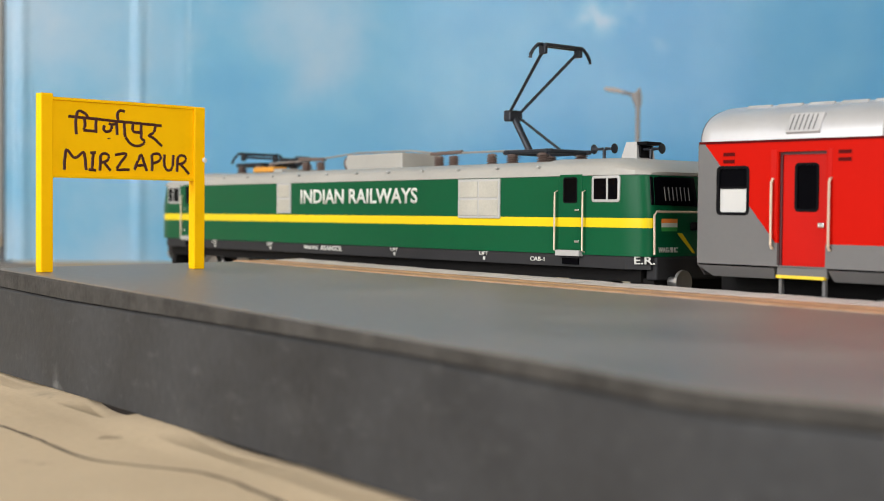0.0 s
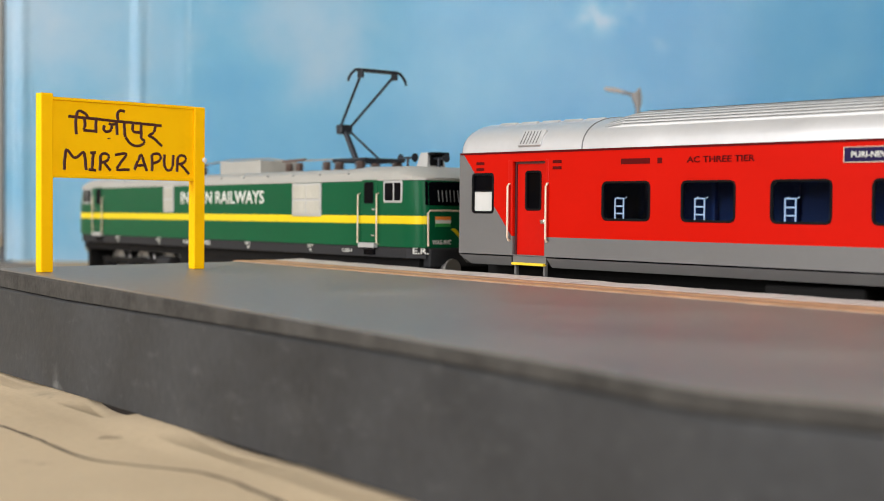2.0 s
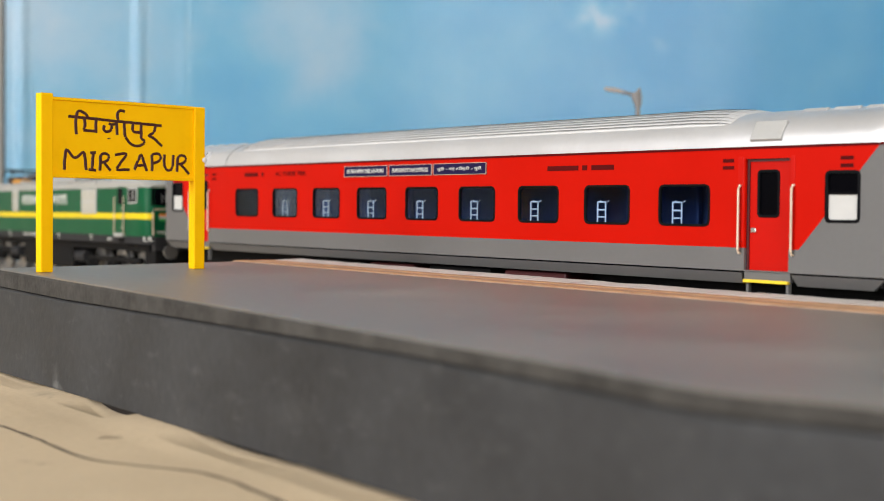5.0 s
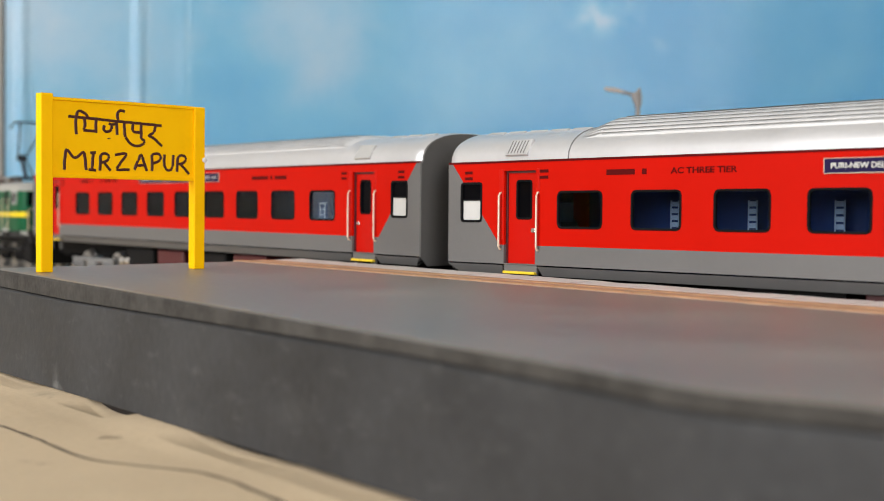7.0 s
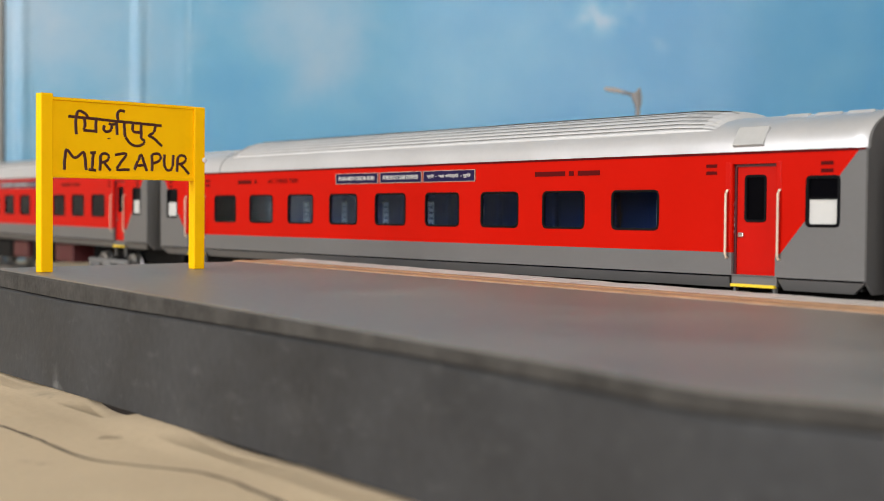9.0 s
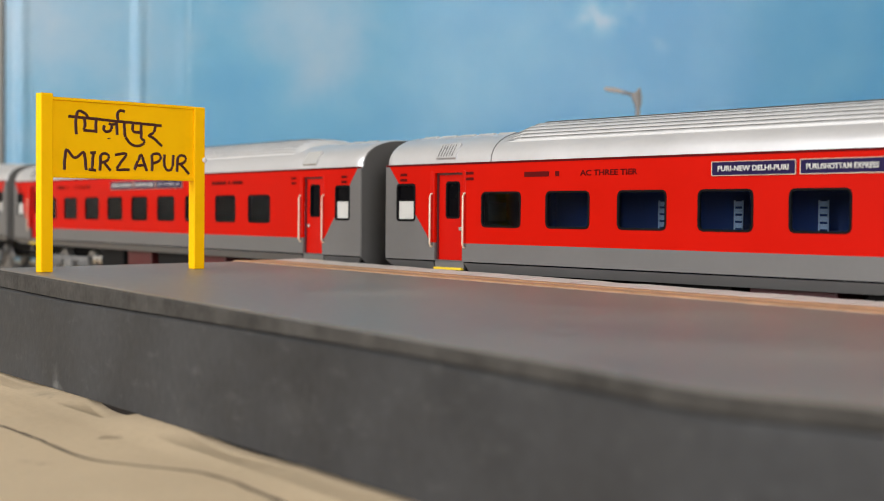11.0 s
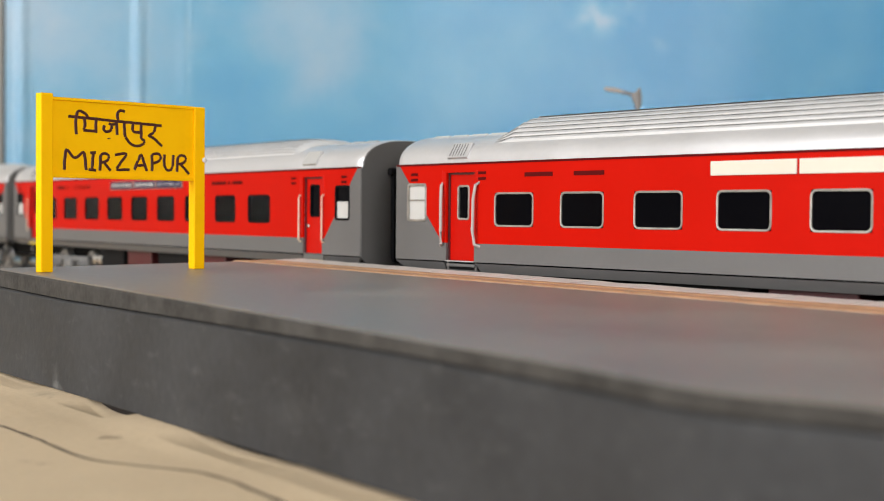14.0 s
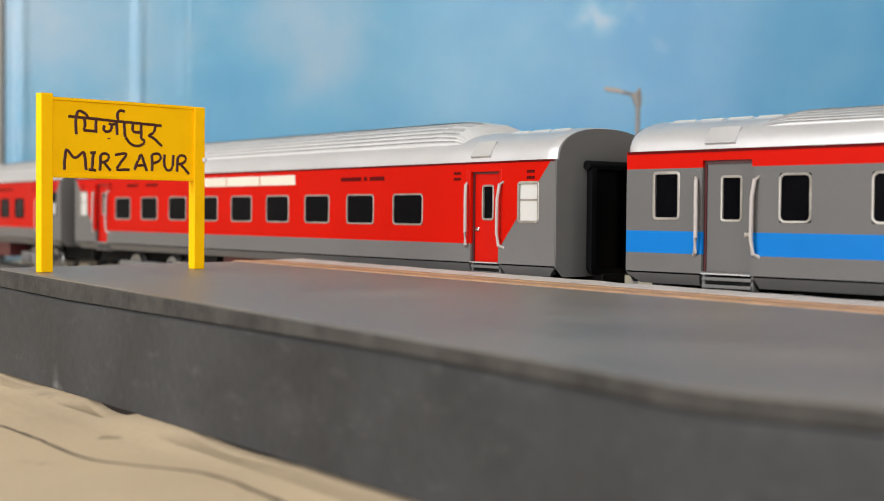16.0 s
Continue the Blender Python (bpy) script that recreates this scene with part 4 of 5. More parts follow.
            part("bellows_fold", bm, RUBBER, g)
        part("gangway_door", boxed(s * (HALF + 0.0001) - 0.0003, s * (HALF + 0.0001) + 0.0003, -0.0064, 0.0064, 0.0138, 0.0372), CAVE, g)
        tb = bmesh.new()
        tube(tb, [(s * (HALF + 0.0014), -0.0088, 0.0378), (s * (HALF + 0.0014), 0.0088, 0.0378)], 0.0011, 10)
        part("rubber_roll", tb, RUBBER, g, "", True)
        cp = boxed(s * (HALF + 0.0015) - 0.0035, s * (HALF + 0.0015) + 0.0035, -0.0012, 0.0012, 0.0052, 0.0078, bevel=0.0004)
        part("coupler", cp, BLACK, c)
    part("centre_sill", boxed(-HALF - 0.0030, HALF + 0.0030, -0.0042, 0.0042, 0.0066, 0.0129, bevel=0.0003), BLACK, c)
    part("floor_pan", boxed(-HALF + 0.001, HALF - 0.001, -FACE + 0.0012, FACE - 0.0012, 0.0128, 0.0142), BLACK, c)
    # inside
    if kind == "clear":
        part("aisle_wall", boxed(L(0.020), L(0.2365), 0.0150, 0.0154, 0.0145, 0.0372), DARK, c)
        part("ceiling_panel", boxed(L(0.034), L(0.2365), -FACE + 0.002, FACE - 0.002, 0.0372, 0.0376), DARK, c)
        for i in range(10):
            x = L(WIN_X + i * WIN_P - 0.0045)
            part("partition", boxed(x + 0.0005, x + 0.0015, 0.0130, 0.0147, 0.0145, 0.0350, bevel=0.0003), BERTH, c)
            seat = boxed(x + 0.0045, x + 0.0175, -0.0010, 0.0120, 0.0175, 0.0225, bevel=0.0006)
            part("berth", seat, BERTH, c)
            ld = bmesh.new()
            if first == WIN_X:         # ladders stand by the far side and show only when looked at squarely
                y, xl = 0.0122, L(first + i * WIN_P - 0.0108)
                for o in (0.0, 0.0022):
                    tube(ld, [(xl + o, y, 0.0205), (xl + o, y, 0.0300)], 0.00018, 6)
                for k in range(5):
                    box(ld, xl, xl + 0.0022, y - 0.0002, y + 0.0002, 0.0222 + k * 0.0016, 0.0233 + k * 0.0016)
            else:
                y, xl = -FACE + 0.0030, L(first + i * WIN_P + 0.0013)
                for o in (0.0, 0.0024):
                    tube(ld, [(xl + o, y, 0.0225), (xl + o, y, 0.0280), (xl + o + 0.0003, y + 0.0008, 0.0284)], 0.00020, 6)
                for z in (0.0248, 0.0264, 0.0281):
                    tube(ld, [(xl, y, z), (xl + 0.0024, y, z)], 0.00020, 6)
            part("ladder", ld, LADDER, c)
    # lettering on both flanks of the near side
    y = -FACE - 0.00003
    if kind == "clear":
        rise = 0.0 if first == WIN_X else 0.0003
        lettering("AC THREE TIER", 0.0013, 0.0165, (L(0.0688), y, 0.0351 + rise), SIDE, DECAL, c)
        for x0, x1 in ((0.0513, 0.0592), (0.0612, 0.0624)):
            part("number_bar", boxed(L(x0), L(x1), y - 0.00006, y + 0.00002, 0.0351 + rise, 0.0363 + rise), DECAL, c)
        for x0, x1, words in ((0.1047, 0.1243, "PURI-NEW DELHI-PURI"), (0.1252, 0.1430, "PURUSHOTTAM EXPRESS"), (0.1437, 0.1638, "\u092a\u0941\u0930\u0940 - \u0928\u0908 \u0926\u093f\u0932\u094d\u0932\u0940 - \u092a\u0941\u0930\u0940")):
            bd = new("destination_board")
            bd.parent = c
            part("board", boxed(L(x0), L(x1), y - 0.0003, y + 0.0001, 0.0344 + rise, 0.0373 + rise, bevel=0.0001), NAVY, bd, "navy destination board with white writing")
            rim = frame_ring(L(x0), L(x1), 0.0344 + rise, 0.0373 + rise, 0.00013, 0.0002, y - 0.0003, 0.00006)
            part("board_rim", rim, CREAM, bd)
            lettering(words, 0.0011, (x1 - x0) * 0.84, (L(x0 + (x1 - x0) * 0.08), y - 0.00033, 0.0353 + rise), SIDE, WHITE_INK, bd)
    elif kind == "painted":
        for x0, x1 in ((0.1000, 0.1200), (0.1206, 0.1406), (0.1412, 0.1610)):
            part("blank_board", boxed(L(x0), L(x1), y - 0.0003, y + 0.0001, 0.0345, 0.0374, bevel=0.0001), BOARD_WHITE, c, "blank cream-white board")
        for x0, x1 in ((0.0470, 0.0560), (0.0625, 0.0715)):
            part("number_bar", boxed(L(x0), L(x1), y - 0.00006, y + 0.00002, 0.0352, 0.0362), DECAL, c)
    if kind != "power":
        for x0, x1, z in ((0.1847, 0.1945, 0.0351), (0.1957, 0.1972, 0.0351), (0.1985, 0.2052, 0.0351)):
            part("script_bar", boxed(L(x0), L(x1), y - 0.00006, y + 0.00002, z, z + 0.0011), DECAL, c)
        for x0 in (0.0060, 0.0312, 0.2345, 0.2612):
            for z in (0.0346, 0.0360):
                part("notice_bar", boxed(L(x0), L(x0 + 0.0027), y - 0.00006, y + 0.00002, z, z + 0.0007), DECAL, c)
    for o in c.children_recursive:      # the shells are a little narrower than scale
        if o.type == "MESH":
            for v in o.data.vertices:
                v.co.y = v.co.y * 0.88 - FACE * 0.12
                if kind == "power" and v.co.z > 0.0361:      # its eaves are set higher
                    v.co.z += 0.0008 * ((v.co.z - 0.0361) / 0.0028 if v.co.z < EAVE else max(0.0, 1 - (v.co.z - EAVE) / 0.009))
                v.co.z += 0.0 if first == WIN_X else 0.0015 - 0.0007 * v.co.x / HALF      # this body sits a little high at its leading end
    # underneath
    for x in (-0.0857, 0.0857):
        bogie(c, x, 0.0294, 0.0053, 2, BOGIE, WHEELS)
    for x0, x1, z0, m in ((-0.050, -0.028, 0.0050, BLACK), (-0.024, -0.004, 0.0058, BROWN_RED), (0.002, 0.026, 0.0048, BLACK), (0.031, 0.052, 0.0056, BROWN_RED)):
        part("equipment_box", boxed(x0, x1, -0.0150, 0.0150, z0, 0.0130, bevel=0.0006), m, c)
    tk = bmesh.new()
    tube(tk, [(-0.0540, -0.0135, 0.0078), (-0.0500, -0.0135, 0.0078)], 0.0027, 16)
    tube(tk, [(-0.0492, -0.0135, 0.0078), (-0.0455, -0.0135, 0.0078)], 0.0027, 16)
    part("air_tank", tk, CHROME, c, "", True)
    return c


# ---- locomotive ----
def build_loco():
    c = thing("electric_locomotive", "green electric locomotive with yellow stripe and raised pantograph", "locomotive")
    O = 0.0216
    X = lambda x: x - O
    F = 0.0181
    z_sole, z_green, z_eave, z_top = 0.0148, 0.0176, 0.0350, 0.0388
    e = 0.1104
    # body shell: side walls with the cab ends drawn in
    def ring(x, w, z0, zt, lean=0.0):
        return [(x, -w, z0), (x, -w, 0.0237), (x + lean * 0.0, -w, 0.0258), (x, -w, zt), (x, w, zt), (x, w, 0.0258), (x, w, 0.0237), (x, w, z0)]
    bm = bmesh.new()
    half = [(e - 0.0085, F), (e - 0.0062, F - 0.0001), (e - 0.0042, 0.0178), (e - 0.0026, 0.0174), (e - 0.0013, 0.0170), (e - 0.0004, 0.0164), (e + 0.0002, 0.0156), (e + 0.0005, 0.0145)]
    stations = [(-x, w) for x, w in half[::-1]] + half
    rings = []
    for x, w in stations:
        s = 1 if x > 0 else -1
        k = max(0, abs(x) - (e - 0.0085)) / 0.009
        back = -s * 0.0012 * k
        rings.append([(x, -w, z_green), (x, -w, 0.0237), (x, -w, 0.0258), (x + back * 0.1, -w, 0.0285), (x + back, -w * (1 - 0.03 * k), z_eave),
                      (x + back, w * (1 - 0.03 * k), z_eave), (x + back * 0.1, w, 0.0285), (x, w, 0.0258), (x, w, 0.0237), (x, w, z_green)])
    loft(bm, rings)
    for f in bm.faces:
        z = f.calc_center_median().z
        if 0.0237 < z < 0.0258 and len(f.verts) == 4 and abs(f.calc_center_median().y) > 0.001:
            f.material_index = 1
    part("body", bm, [GREEN, STRIPE], c, "glossy green body with a yellow stripe", True)
    sole = [[(x, -w, z_sole), (x, -w, z_green - 0.0001), (x, w, z_green - 0.0001), (x, w, z_sole)] for x, w in ((-e, 0.0152), (-e + 0.0050, F - 0.0003), (e - 0.0050, F - 0.0003), (e, 0.0152))]
    part("solebar", loft(bmesh.new(), sole), SOLE, c, "dark grey solebar")
    # roof with sloping shoulders and hooded cab ends
    def rr(x, w, zt, ze):
        return [(x, -w, ze), (x, -w * 0.985, ze + (zt - ze) * 0.45), (x, -w * 0.93, ze + (zt - ze) * 0.72), (x, -w * 0.70, zt), (x, w * 0.70, zt), (x, w * 0.93, ze + (zt - ze) * 0.72), (x, w * 0.985, ze + (zt - ze) * 0.45), (x, w, ze)]
    bm = bmesh.new()
    rs = []
    for x, w, zt in ((-e + 0.0006, 0.0150, 0.0358), (-e + 0.0030, 0.0174, 0.0370), (-e + 0.0100, F, 0.0390), (-e + 0.030, F, 0.0392), (-e + 0.034, F, z_top), (e - 0.034, F, z_top), (e - 0.030, F, 0.0392), (e - 0.0100, F, 0.0390), (e - 0.0030, 0.0174, 0.0370), (e - 0.0006, 0.0150, 0.0358)):
        rs.append(rr(x, w, zt, z_eave + 0.0001))
    loft(bm, rs)
    part("roof", bm, ROOF_GREY, c, "pale grey roof", True)
    y = -F
    # cab fittings, both ends and both sides
    for s in (1, -1):
        turn = Matrix.Identity(4) if s > 0 else Matrix.Scale(-1, 4, (1, 0, 0))
        for f in (1, -1):
            tt = turn @ (Matrix.Identity(4) if f > 0 else Matrix.Scale(-1, 4, (0, 1, 0)))
            d = new("cab_door")
            d.parent = c

            def put(name, bm, material, parent, label="", smooth=False):
                bm.transform(tt)
                return part(name, bm, material, parent, label, smooth)
            a, b = X(0.1072), X(0.1142)
            put("door_leaf", boxed(a, b, y - 0.00015, y + 0.0005, 0.0187, 0.0354, bevel=0.0001), GREEN, d)
            put("stripe", boxed(a, b, y - 0.00022, y + 0.0002, 0.0237, 0.0258), STRIPE, d)
            put("window_frame", frame_ring(X(0.1084), X(0.1128), 0.0290, 0.0348, 0.0003, 0.0006, y - 0.00015, 0.00015), RUBBER, d, "", True)
            put("pane", boxed(X(0.1086), X(0.1126), y - 0.0002, y, 0.0292, 0.0346), CAVE, d)
            for z in (0.0272, 0.0202):
                put("door_handle", boxed(X(0.1124), X(0.1137), y - 0.0006, y, z, z + 0.0005, bevel=0.0001), CHROME, d, "chrome handle")
            put("doorstep", boxed(a - 0.0002, b + 0.0002, y - 0.0012, y + 0.0003, 0.0172, 0.0185, bevel=0.0001), DULL_SILVER, d)
            put("foot_recess", boxed(a + 0.001, b - 0.001, y - 0.0001, y + 0.0003, 0.0153, 0.0167), CAVE, d)
            for x in (X(0.1063), X(0.1151)):
                put("handrail", tube(bmesh.new(), [(x, y + 0.0002, 0.0318), (x, y - 0.0008, 0.0315), (x, y - 0.0008, 0.0184), (x, y + 0.0002, 0.0181)], 0.00022, 8), CREAM, d, "", True)
            w = new("cab_window")
            w.parent = c
            put("window_frame", frame_ring(X(0.1172), X(0.1255), 0.0292, 0.0350, 0.0006, 0.0007, y, 0.0002), DULL_SILVER, w, "silver window surround", True)
            put("pane", boxed(X(0.1176), X(0.1251), y - 0.0001, y + 0.0004, 0.0295, 0.0346), CAVE, w)
            put("glazing_bar", boxed(X(0.1216), X(0.1221), y - 0.0002, y + 0.0002, 0.0295, 0.0346), DULL_SILVER, w)
            # windscreens
            ws = new("windscreen")
            ws.parent = c
            bm = bmesh.new()
            loft(bm, [[(e - 0.0009, -0.0157, 0.0284), (e + 0.0001, -0.0008, 0.0284), (e - 0.0012, -0.0008, 0.0349), (e - 0.0018, -0.0153, 0.0349)],
                      [(e + 0.0003, -0.0155, 0.0286), (e + 0.0008, -0.0010, 0.0286), (e - 0.0004, -0.0010, 0.0347), (e - 0.0007, -0.0150, 0.0347)]])
            put("pane", bm, CAVE, ws)
            bm = bmesh.new()
            for k in range(7):
                yy = -0.0115 + k * 0.0013
                tube(bm, [(e + 0.0007, yy, 0.0296), (e + 0.0002, yy, 0.0325)], 0.00012, 5)
            put("screen_grid", bm, BOGIE, ws)
            bm = bmesh.new()
            tube(bm, [(e + 0.0008, -0.0150, 0.0180), (e + 0.0008, -0.0152, 0.0265), (e + 0.0010, -0.0146, 0.0272), (e + 0.0014, -0.002, 0.0272)], 0.00025, 8)
            put("nose_handrail", bm, CREAM, c, "", True)
        # nose markings and lights
        def nose(name, bm, material, label=""):
            bm.transform(turn)
            part(name, bm, material, c, label)
        nose("headlight", boxed(e + 0.0004, e + 0.0012, -0.0032, -0.0008, 0.0232, 0.0250, bevel=0.0003), RUBBER)
        nose("headlight", boxed(e + 0.0004, e + 0.0012, 0.0008, 0.0032, 0.0232, 0.0250, bevel=0.0003), RUBBER)
        for k, m in enumerate((INDIA_GREEN, WHITE_INK, SAFFRON)):
            nose("flag_stripe", boxed(e + 0.0004, e + 0.0007, -0.0126, -0.0076, 0.0230 + k * 0.0009, 0.0239 + k * 0.0009), m)
        for f in (-1, 1):
            bm = bmesh.new()
            loft(bm, [[(q, f * 0.0075, 0.0226), (q, f * 0.0060, 0.0226), (q, f * 0.0015, 0.0182), (q, f * 0.0022, 0.0182)] for q in (e + 0.0004, e + 0.0007)])
            nose("chevron", bm, STRIPE)
        nose("buffer_beam", boxed(e - 0.002, e + 0.0010, -0.0145, 0.0145, 0.0125, 0.0175, bevel=0.0004), SOLE)
        for f in (-1, 1):
            bm = bmesh.new()
            tube(bm, [(e + 0.001, f * 0.0100, 0.0122), (e + 0.0040, f * 0.0100, 0.0122), (e + 0.0041, f * 0.0100, 0.0122)], 0.0011, 12)
            tube(bm, [(e + 0.0041, f * 0.0100, 0.0122), (e + 0.0048, f * 0.0100, 0.0122)], 0.0026, 16)
            nose("buffer", bm, STEEL)
        bm = bmesh.new()
        loft(bm, [[(e - 0.006, -0.0150, 0.0045), (e - 0.006, -0.0150, 0.0128), (e - 0.006, 0.0150, 0.0128), (e - 0.006, 0.0150, 0.0045)], [(e - 0.0005, -0.0135, 0.0030), (e - 0.0005, -0.0135, 0.0128), (e - 0.0005, 0.0135, 0.0128), (e - 0.0005, 0.0135, 0.0030)]])
        nose("cow_catcher", bm, BLACK)
    # grilles
    for a, b, z0, z1, nx in ((0.0717, 0.0871, 0.0254, 0.0349, 2), (-0.0125, -0.0050, 0.0262, 0.0351, 1)):
        g = new("side_grille")
        g.parent = c
        part("grille_frame", boxed(X(a), X(b), y - 0.0004, y + 0.0004, z0, z1, bevel=0.0001), DULL_SILVER, g)
        w, h = (X(b) - X(a) - 0.0006) / nx, (z1 - z0 - 0.0006) / 2
        for i in range(nx):
            for j in range(2):
                part("grille_panel", boxed(X(a) + 0.0003 + i * w + 0.0003, X(a) + 0.0003 + (i + 1) * w - 0.0003, y - 0.00055, y, z0 + 0.0003 + j * h + 0.0003, z0 + 0.0003 + (j + 1) * h - 0.0003, bevel=0.0001), GRILLE, g)
    for k in range(12):
        x = X(-0.060 + k * 0.0145)
        part("roof_rivet", boxed(x, x + 0.0007, y - 0.0002, y + 0.0006, 0.0371, 0.0376, bevel=0.0001), DULL_SILVER, c)
    lettering("INDIAN RAILWAYS", 0.0041, 0.0550, (X(0.0), y - 0.00002, 0.0290), SIDE, WHITE_INK, c, label="white block lettering")
    lettering("ASANSOL", 0.0014, 0.0110, (X(0.0102), y + 0.0001, 0.0158), SIDE, WHITE_INK, c)
    lettering("WAG-9HC", 0.0011, 0.0075, (X(0.0017), y + 0.0001, 0.0159), SIDE, WHITE_INK, c)
    lettering("CAB-1", 0.0010, 0.0048, (X(0.0975), y + 0.0001, 0.0157), SIDE, WHITE_INK, c)
    lettering("E.R.", 0.0017, 0.0046, (0.1074, -0.01715, 0.0159), Matrix.Rotation(radians(27), 4, "Z") @ SIDE, WHITE_INK, c)
    lettering("WAG-9HC", 0.0012, 0.0062, (e + 0.00065, -0.0136, 0.0184), ENDFACE, WHITE_INK, c)
    for x in (-0.052, -0.0185, 0.0435, 0.0795):
        lettering("LIFT", 0.0009, 0.0032, (X(x), y + 0.0001, 0.0165), SIDE, WHITE_INK, c)
        part("arrow_mark", boxed(X(x) + 0.0013, X(x) + 0.0019, y + 0.0001, y + 0.0003, 0.0154, 0.0162), WHITE_INK, c)
    # roof equipment
    top = z_top
    box1 = new("roof_box")
    box1.parent = c
    part("casing", boxed(X(0.0085), X(0.0350), -0.008, 0.006, top - 0.0002, 0.0432, bevel=0.0004), ROOF_GREY, box1)
    part("end_drum", tube(bmesh.new(), [(X(0.0015), -0.001, 0.0412), (X(0.0086), -0.001, 0.0412)], 0.0024, 16), DULL_SILVER, box1, "", True)
    part("end_cap", tube(bmesh.new(), [(X(0.0004), -0.001, 0.0412), (X(0.0017), -0.001, 0.0412)], 0.0023, 16), INSUL, box1, "", True)
    part("roof_hatch", boxed(X(-0.028), X(-0.0235), -0.010, 0.010, top - 0.0002, top + 0.0012, bevel=0.0003), ROOF_GREY, c)

    def insulator(x, yy, z0, h, r=0.0016):
        bm = bmesh.new()
        n = 5
        for k in range(n):
            z = z0 + h * k / n
            tube(bm, [(x, yy, z), (x, yy, z + h / n * 0.5), (x, yy, z + h / n)], r, 12, r * 0.55)
        return part("insulator", bm, INSUL, c, "brown ribbed insulator", True)
    spots = ((-0.0188, -0.004), (-0.0107, -0.004), (0.0464, -0.004), (0.0525, -0.004), (0.0679, -0.004), (-0.030, 0.004), (-0.035, -0.006))
    for x, yy in spots:
        insulator(X(x), yy, top - 0.0003, 0.0034)
    part("bus_bar", tube(bmesh.new(), [(X(-0.045), -0.004, 0.0420), (X(-0.0188), -0.004, 0.0424), (X(-0.0107), -0.004, 0.0428), (X(0.009), -0.004, 0.0440), (X(0.034), -0.004, 0.0438), (X(0.0464), -0.004, 0.0426), (X(0.0780), -0.004, 0.0424)], 0.00028, 8), STEEL, c, "", True)
    part("bus_bar", tube(bmesh.new(), [(X(-0.0225), -0.004, 0.0430), (X(-0.0085), -0.004, 0.0426)], 0.0006, 8), INSUL, c, "", True)
    part("bus_bar", tube(bmesh.new(), [(X(0.0430), -0.004, 0.0426), (X(0.0560), -0.004, 0.0428)], 0.0005, 8), INSUL, c, "", True)
    part("bus_link", boxed(X(-0.0420), X(-0.0300), -0.0090, -0.0040, top + 0.0004, top + 0.0020, bevel=0.0002), COPPER, c)

    def pantograph(x0, flip, up):
        p = new("pantograph")
        p.parent = c
        fx = lambda q: X(x0 + (q if not flip else -q))
        for q in (-0.0050, 0.0060):
            for yy in (-0.0065, 0.0065):
                insulator(fx(q), yy, 0.0386, 0.0028, 0.0018)
        bm = bmesh.new()
        for yy in (-0.0065, 0.0065):
            tube(bm, [(fx(-0.008), yy, 0.0418), (fx(0.009), yy, 0.0418)], 0.0006, 8)
        for q in (-0.0065, 0.0075):
            tube(bm, [(fx(q), -0.0072, 0.0418), (fx(q), 0.0072, 0.0418)], 0.0006, 8)
        part("base_frame", bm, PANTO, p, "", True)
        if up:
            base, knee, head = (fx(-0.0055), 0, 0.0420), (fx(-0.0122), 0, 0.0518), (fx(0.0050), 0, 0.0666)
        else:
            base, knee, head = (fx(-0.0010), 0, 0.0420), (fx(-0.020), 0, 0.0430), (fx(0.006), 0, 0.0445)
        part("lower_arm", tube(bmesh.new(), [base, knee], 0.0009, 10), PANTO, p, "", True)
        part("pull_rod", tube(bmesh.new(), [(fx(0.0040), 0.0012, 0.0424), (knee[0] + (0.001 if not flip else -0.001), 0.0012, knee[2] - 0.0006)], 0.00035, 8), PANTO, p, "", True)
        part("knee_joint", boxed(knee[0] - 0.0013, knee[0] + 0.0013, -0.0022, 0.0022, knee[2] - 0.0016, knee[2] + 0.0012, bevel=0.0004), PANTO, p)
        for s in (-1, 1):
            part("upper_arm", tube(bmesh.new(), [(knee[0], s * 0.0016, knee[2]), (head[0], s * 0.0058, head[2])], 0.00040, 8), PANTO, p, "", True)
            part("head_bracket", boxed(head[0] - 0.0011, head[0] + 0.0011, s * 0.0060 - 0.0005, s * 0.0060 + 0.0005, head[2] - 0.0012, head[2] + 0.0010, bevel=0.0002), PANTO, p)
            part("end_horn", tube(bmesh.new(), [(head[0], s * 0.0062, head[2] + 0.0012), (head[0], s * 0.0078, head[2] + 0.0010), (head[0], s * 0.0092, head[2] - 0.0002), (head[0], s * 0.0101, head[2] - 0.0015), (head[0], s * 0.0103, head[2] - 0.0024)], 0.00042, 8), PANTO, p, "", True)
        for q in (-0.0010, 0.0010):
            part("contact_strip", boxed(head[0] + q - 0.0005, head[0] + q + 0.0005, -0.0064, 0.0064, head[2] + 0.0006, head[2] + 0.0014, bevel=0.0002), PANTO, p)
    pantograph(0.0835, False, True)
    pantograph(-0.0470, True, False)
    for x, yy, z, d in ((0.1035, 0.000, 0.0421, -1), (0.1190, -0.001, 0.0415, 1)):
        h = new("horn")
        h.parent = c
        bm = bmesh.new()
        xx = X(x)
        tube(bm, [(xx, yy, 0.0388), (xx, yy, z)], 0.0004, 8)
        part("stand", bm, PANTO, h, "", True)
        for s in (-1, 1):
            bm = bmesh.new()
            loft(bm, [[(xx + s * q, yy + rad * math.cos(a), z + rad * math.sin(a)) for a in [k * math.tau / 14 for k in range(14)]] for q, rad in ((0.0004, 0.0004), (0.0020, 0.0003), (0.0028, 0.0006), (0.0033, 0.0012), (0.0034, 0.0008))])
            part("trumpet", bm, PANTO, h, "", True)
    hl = new("head_lamp")
    hl.parent = c
    bm = bmesh.new()
    xx = X(0.1145)
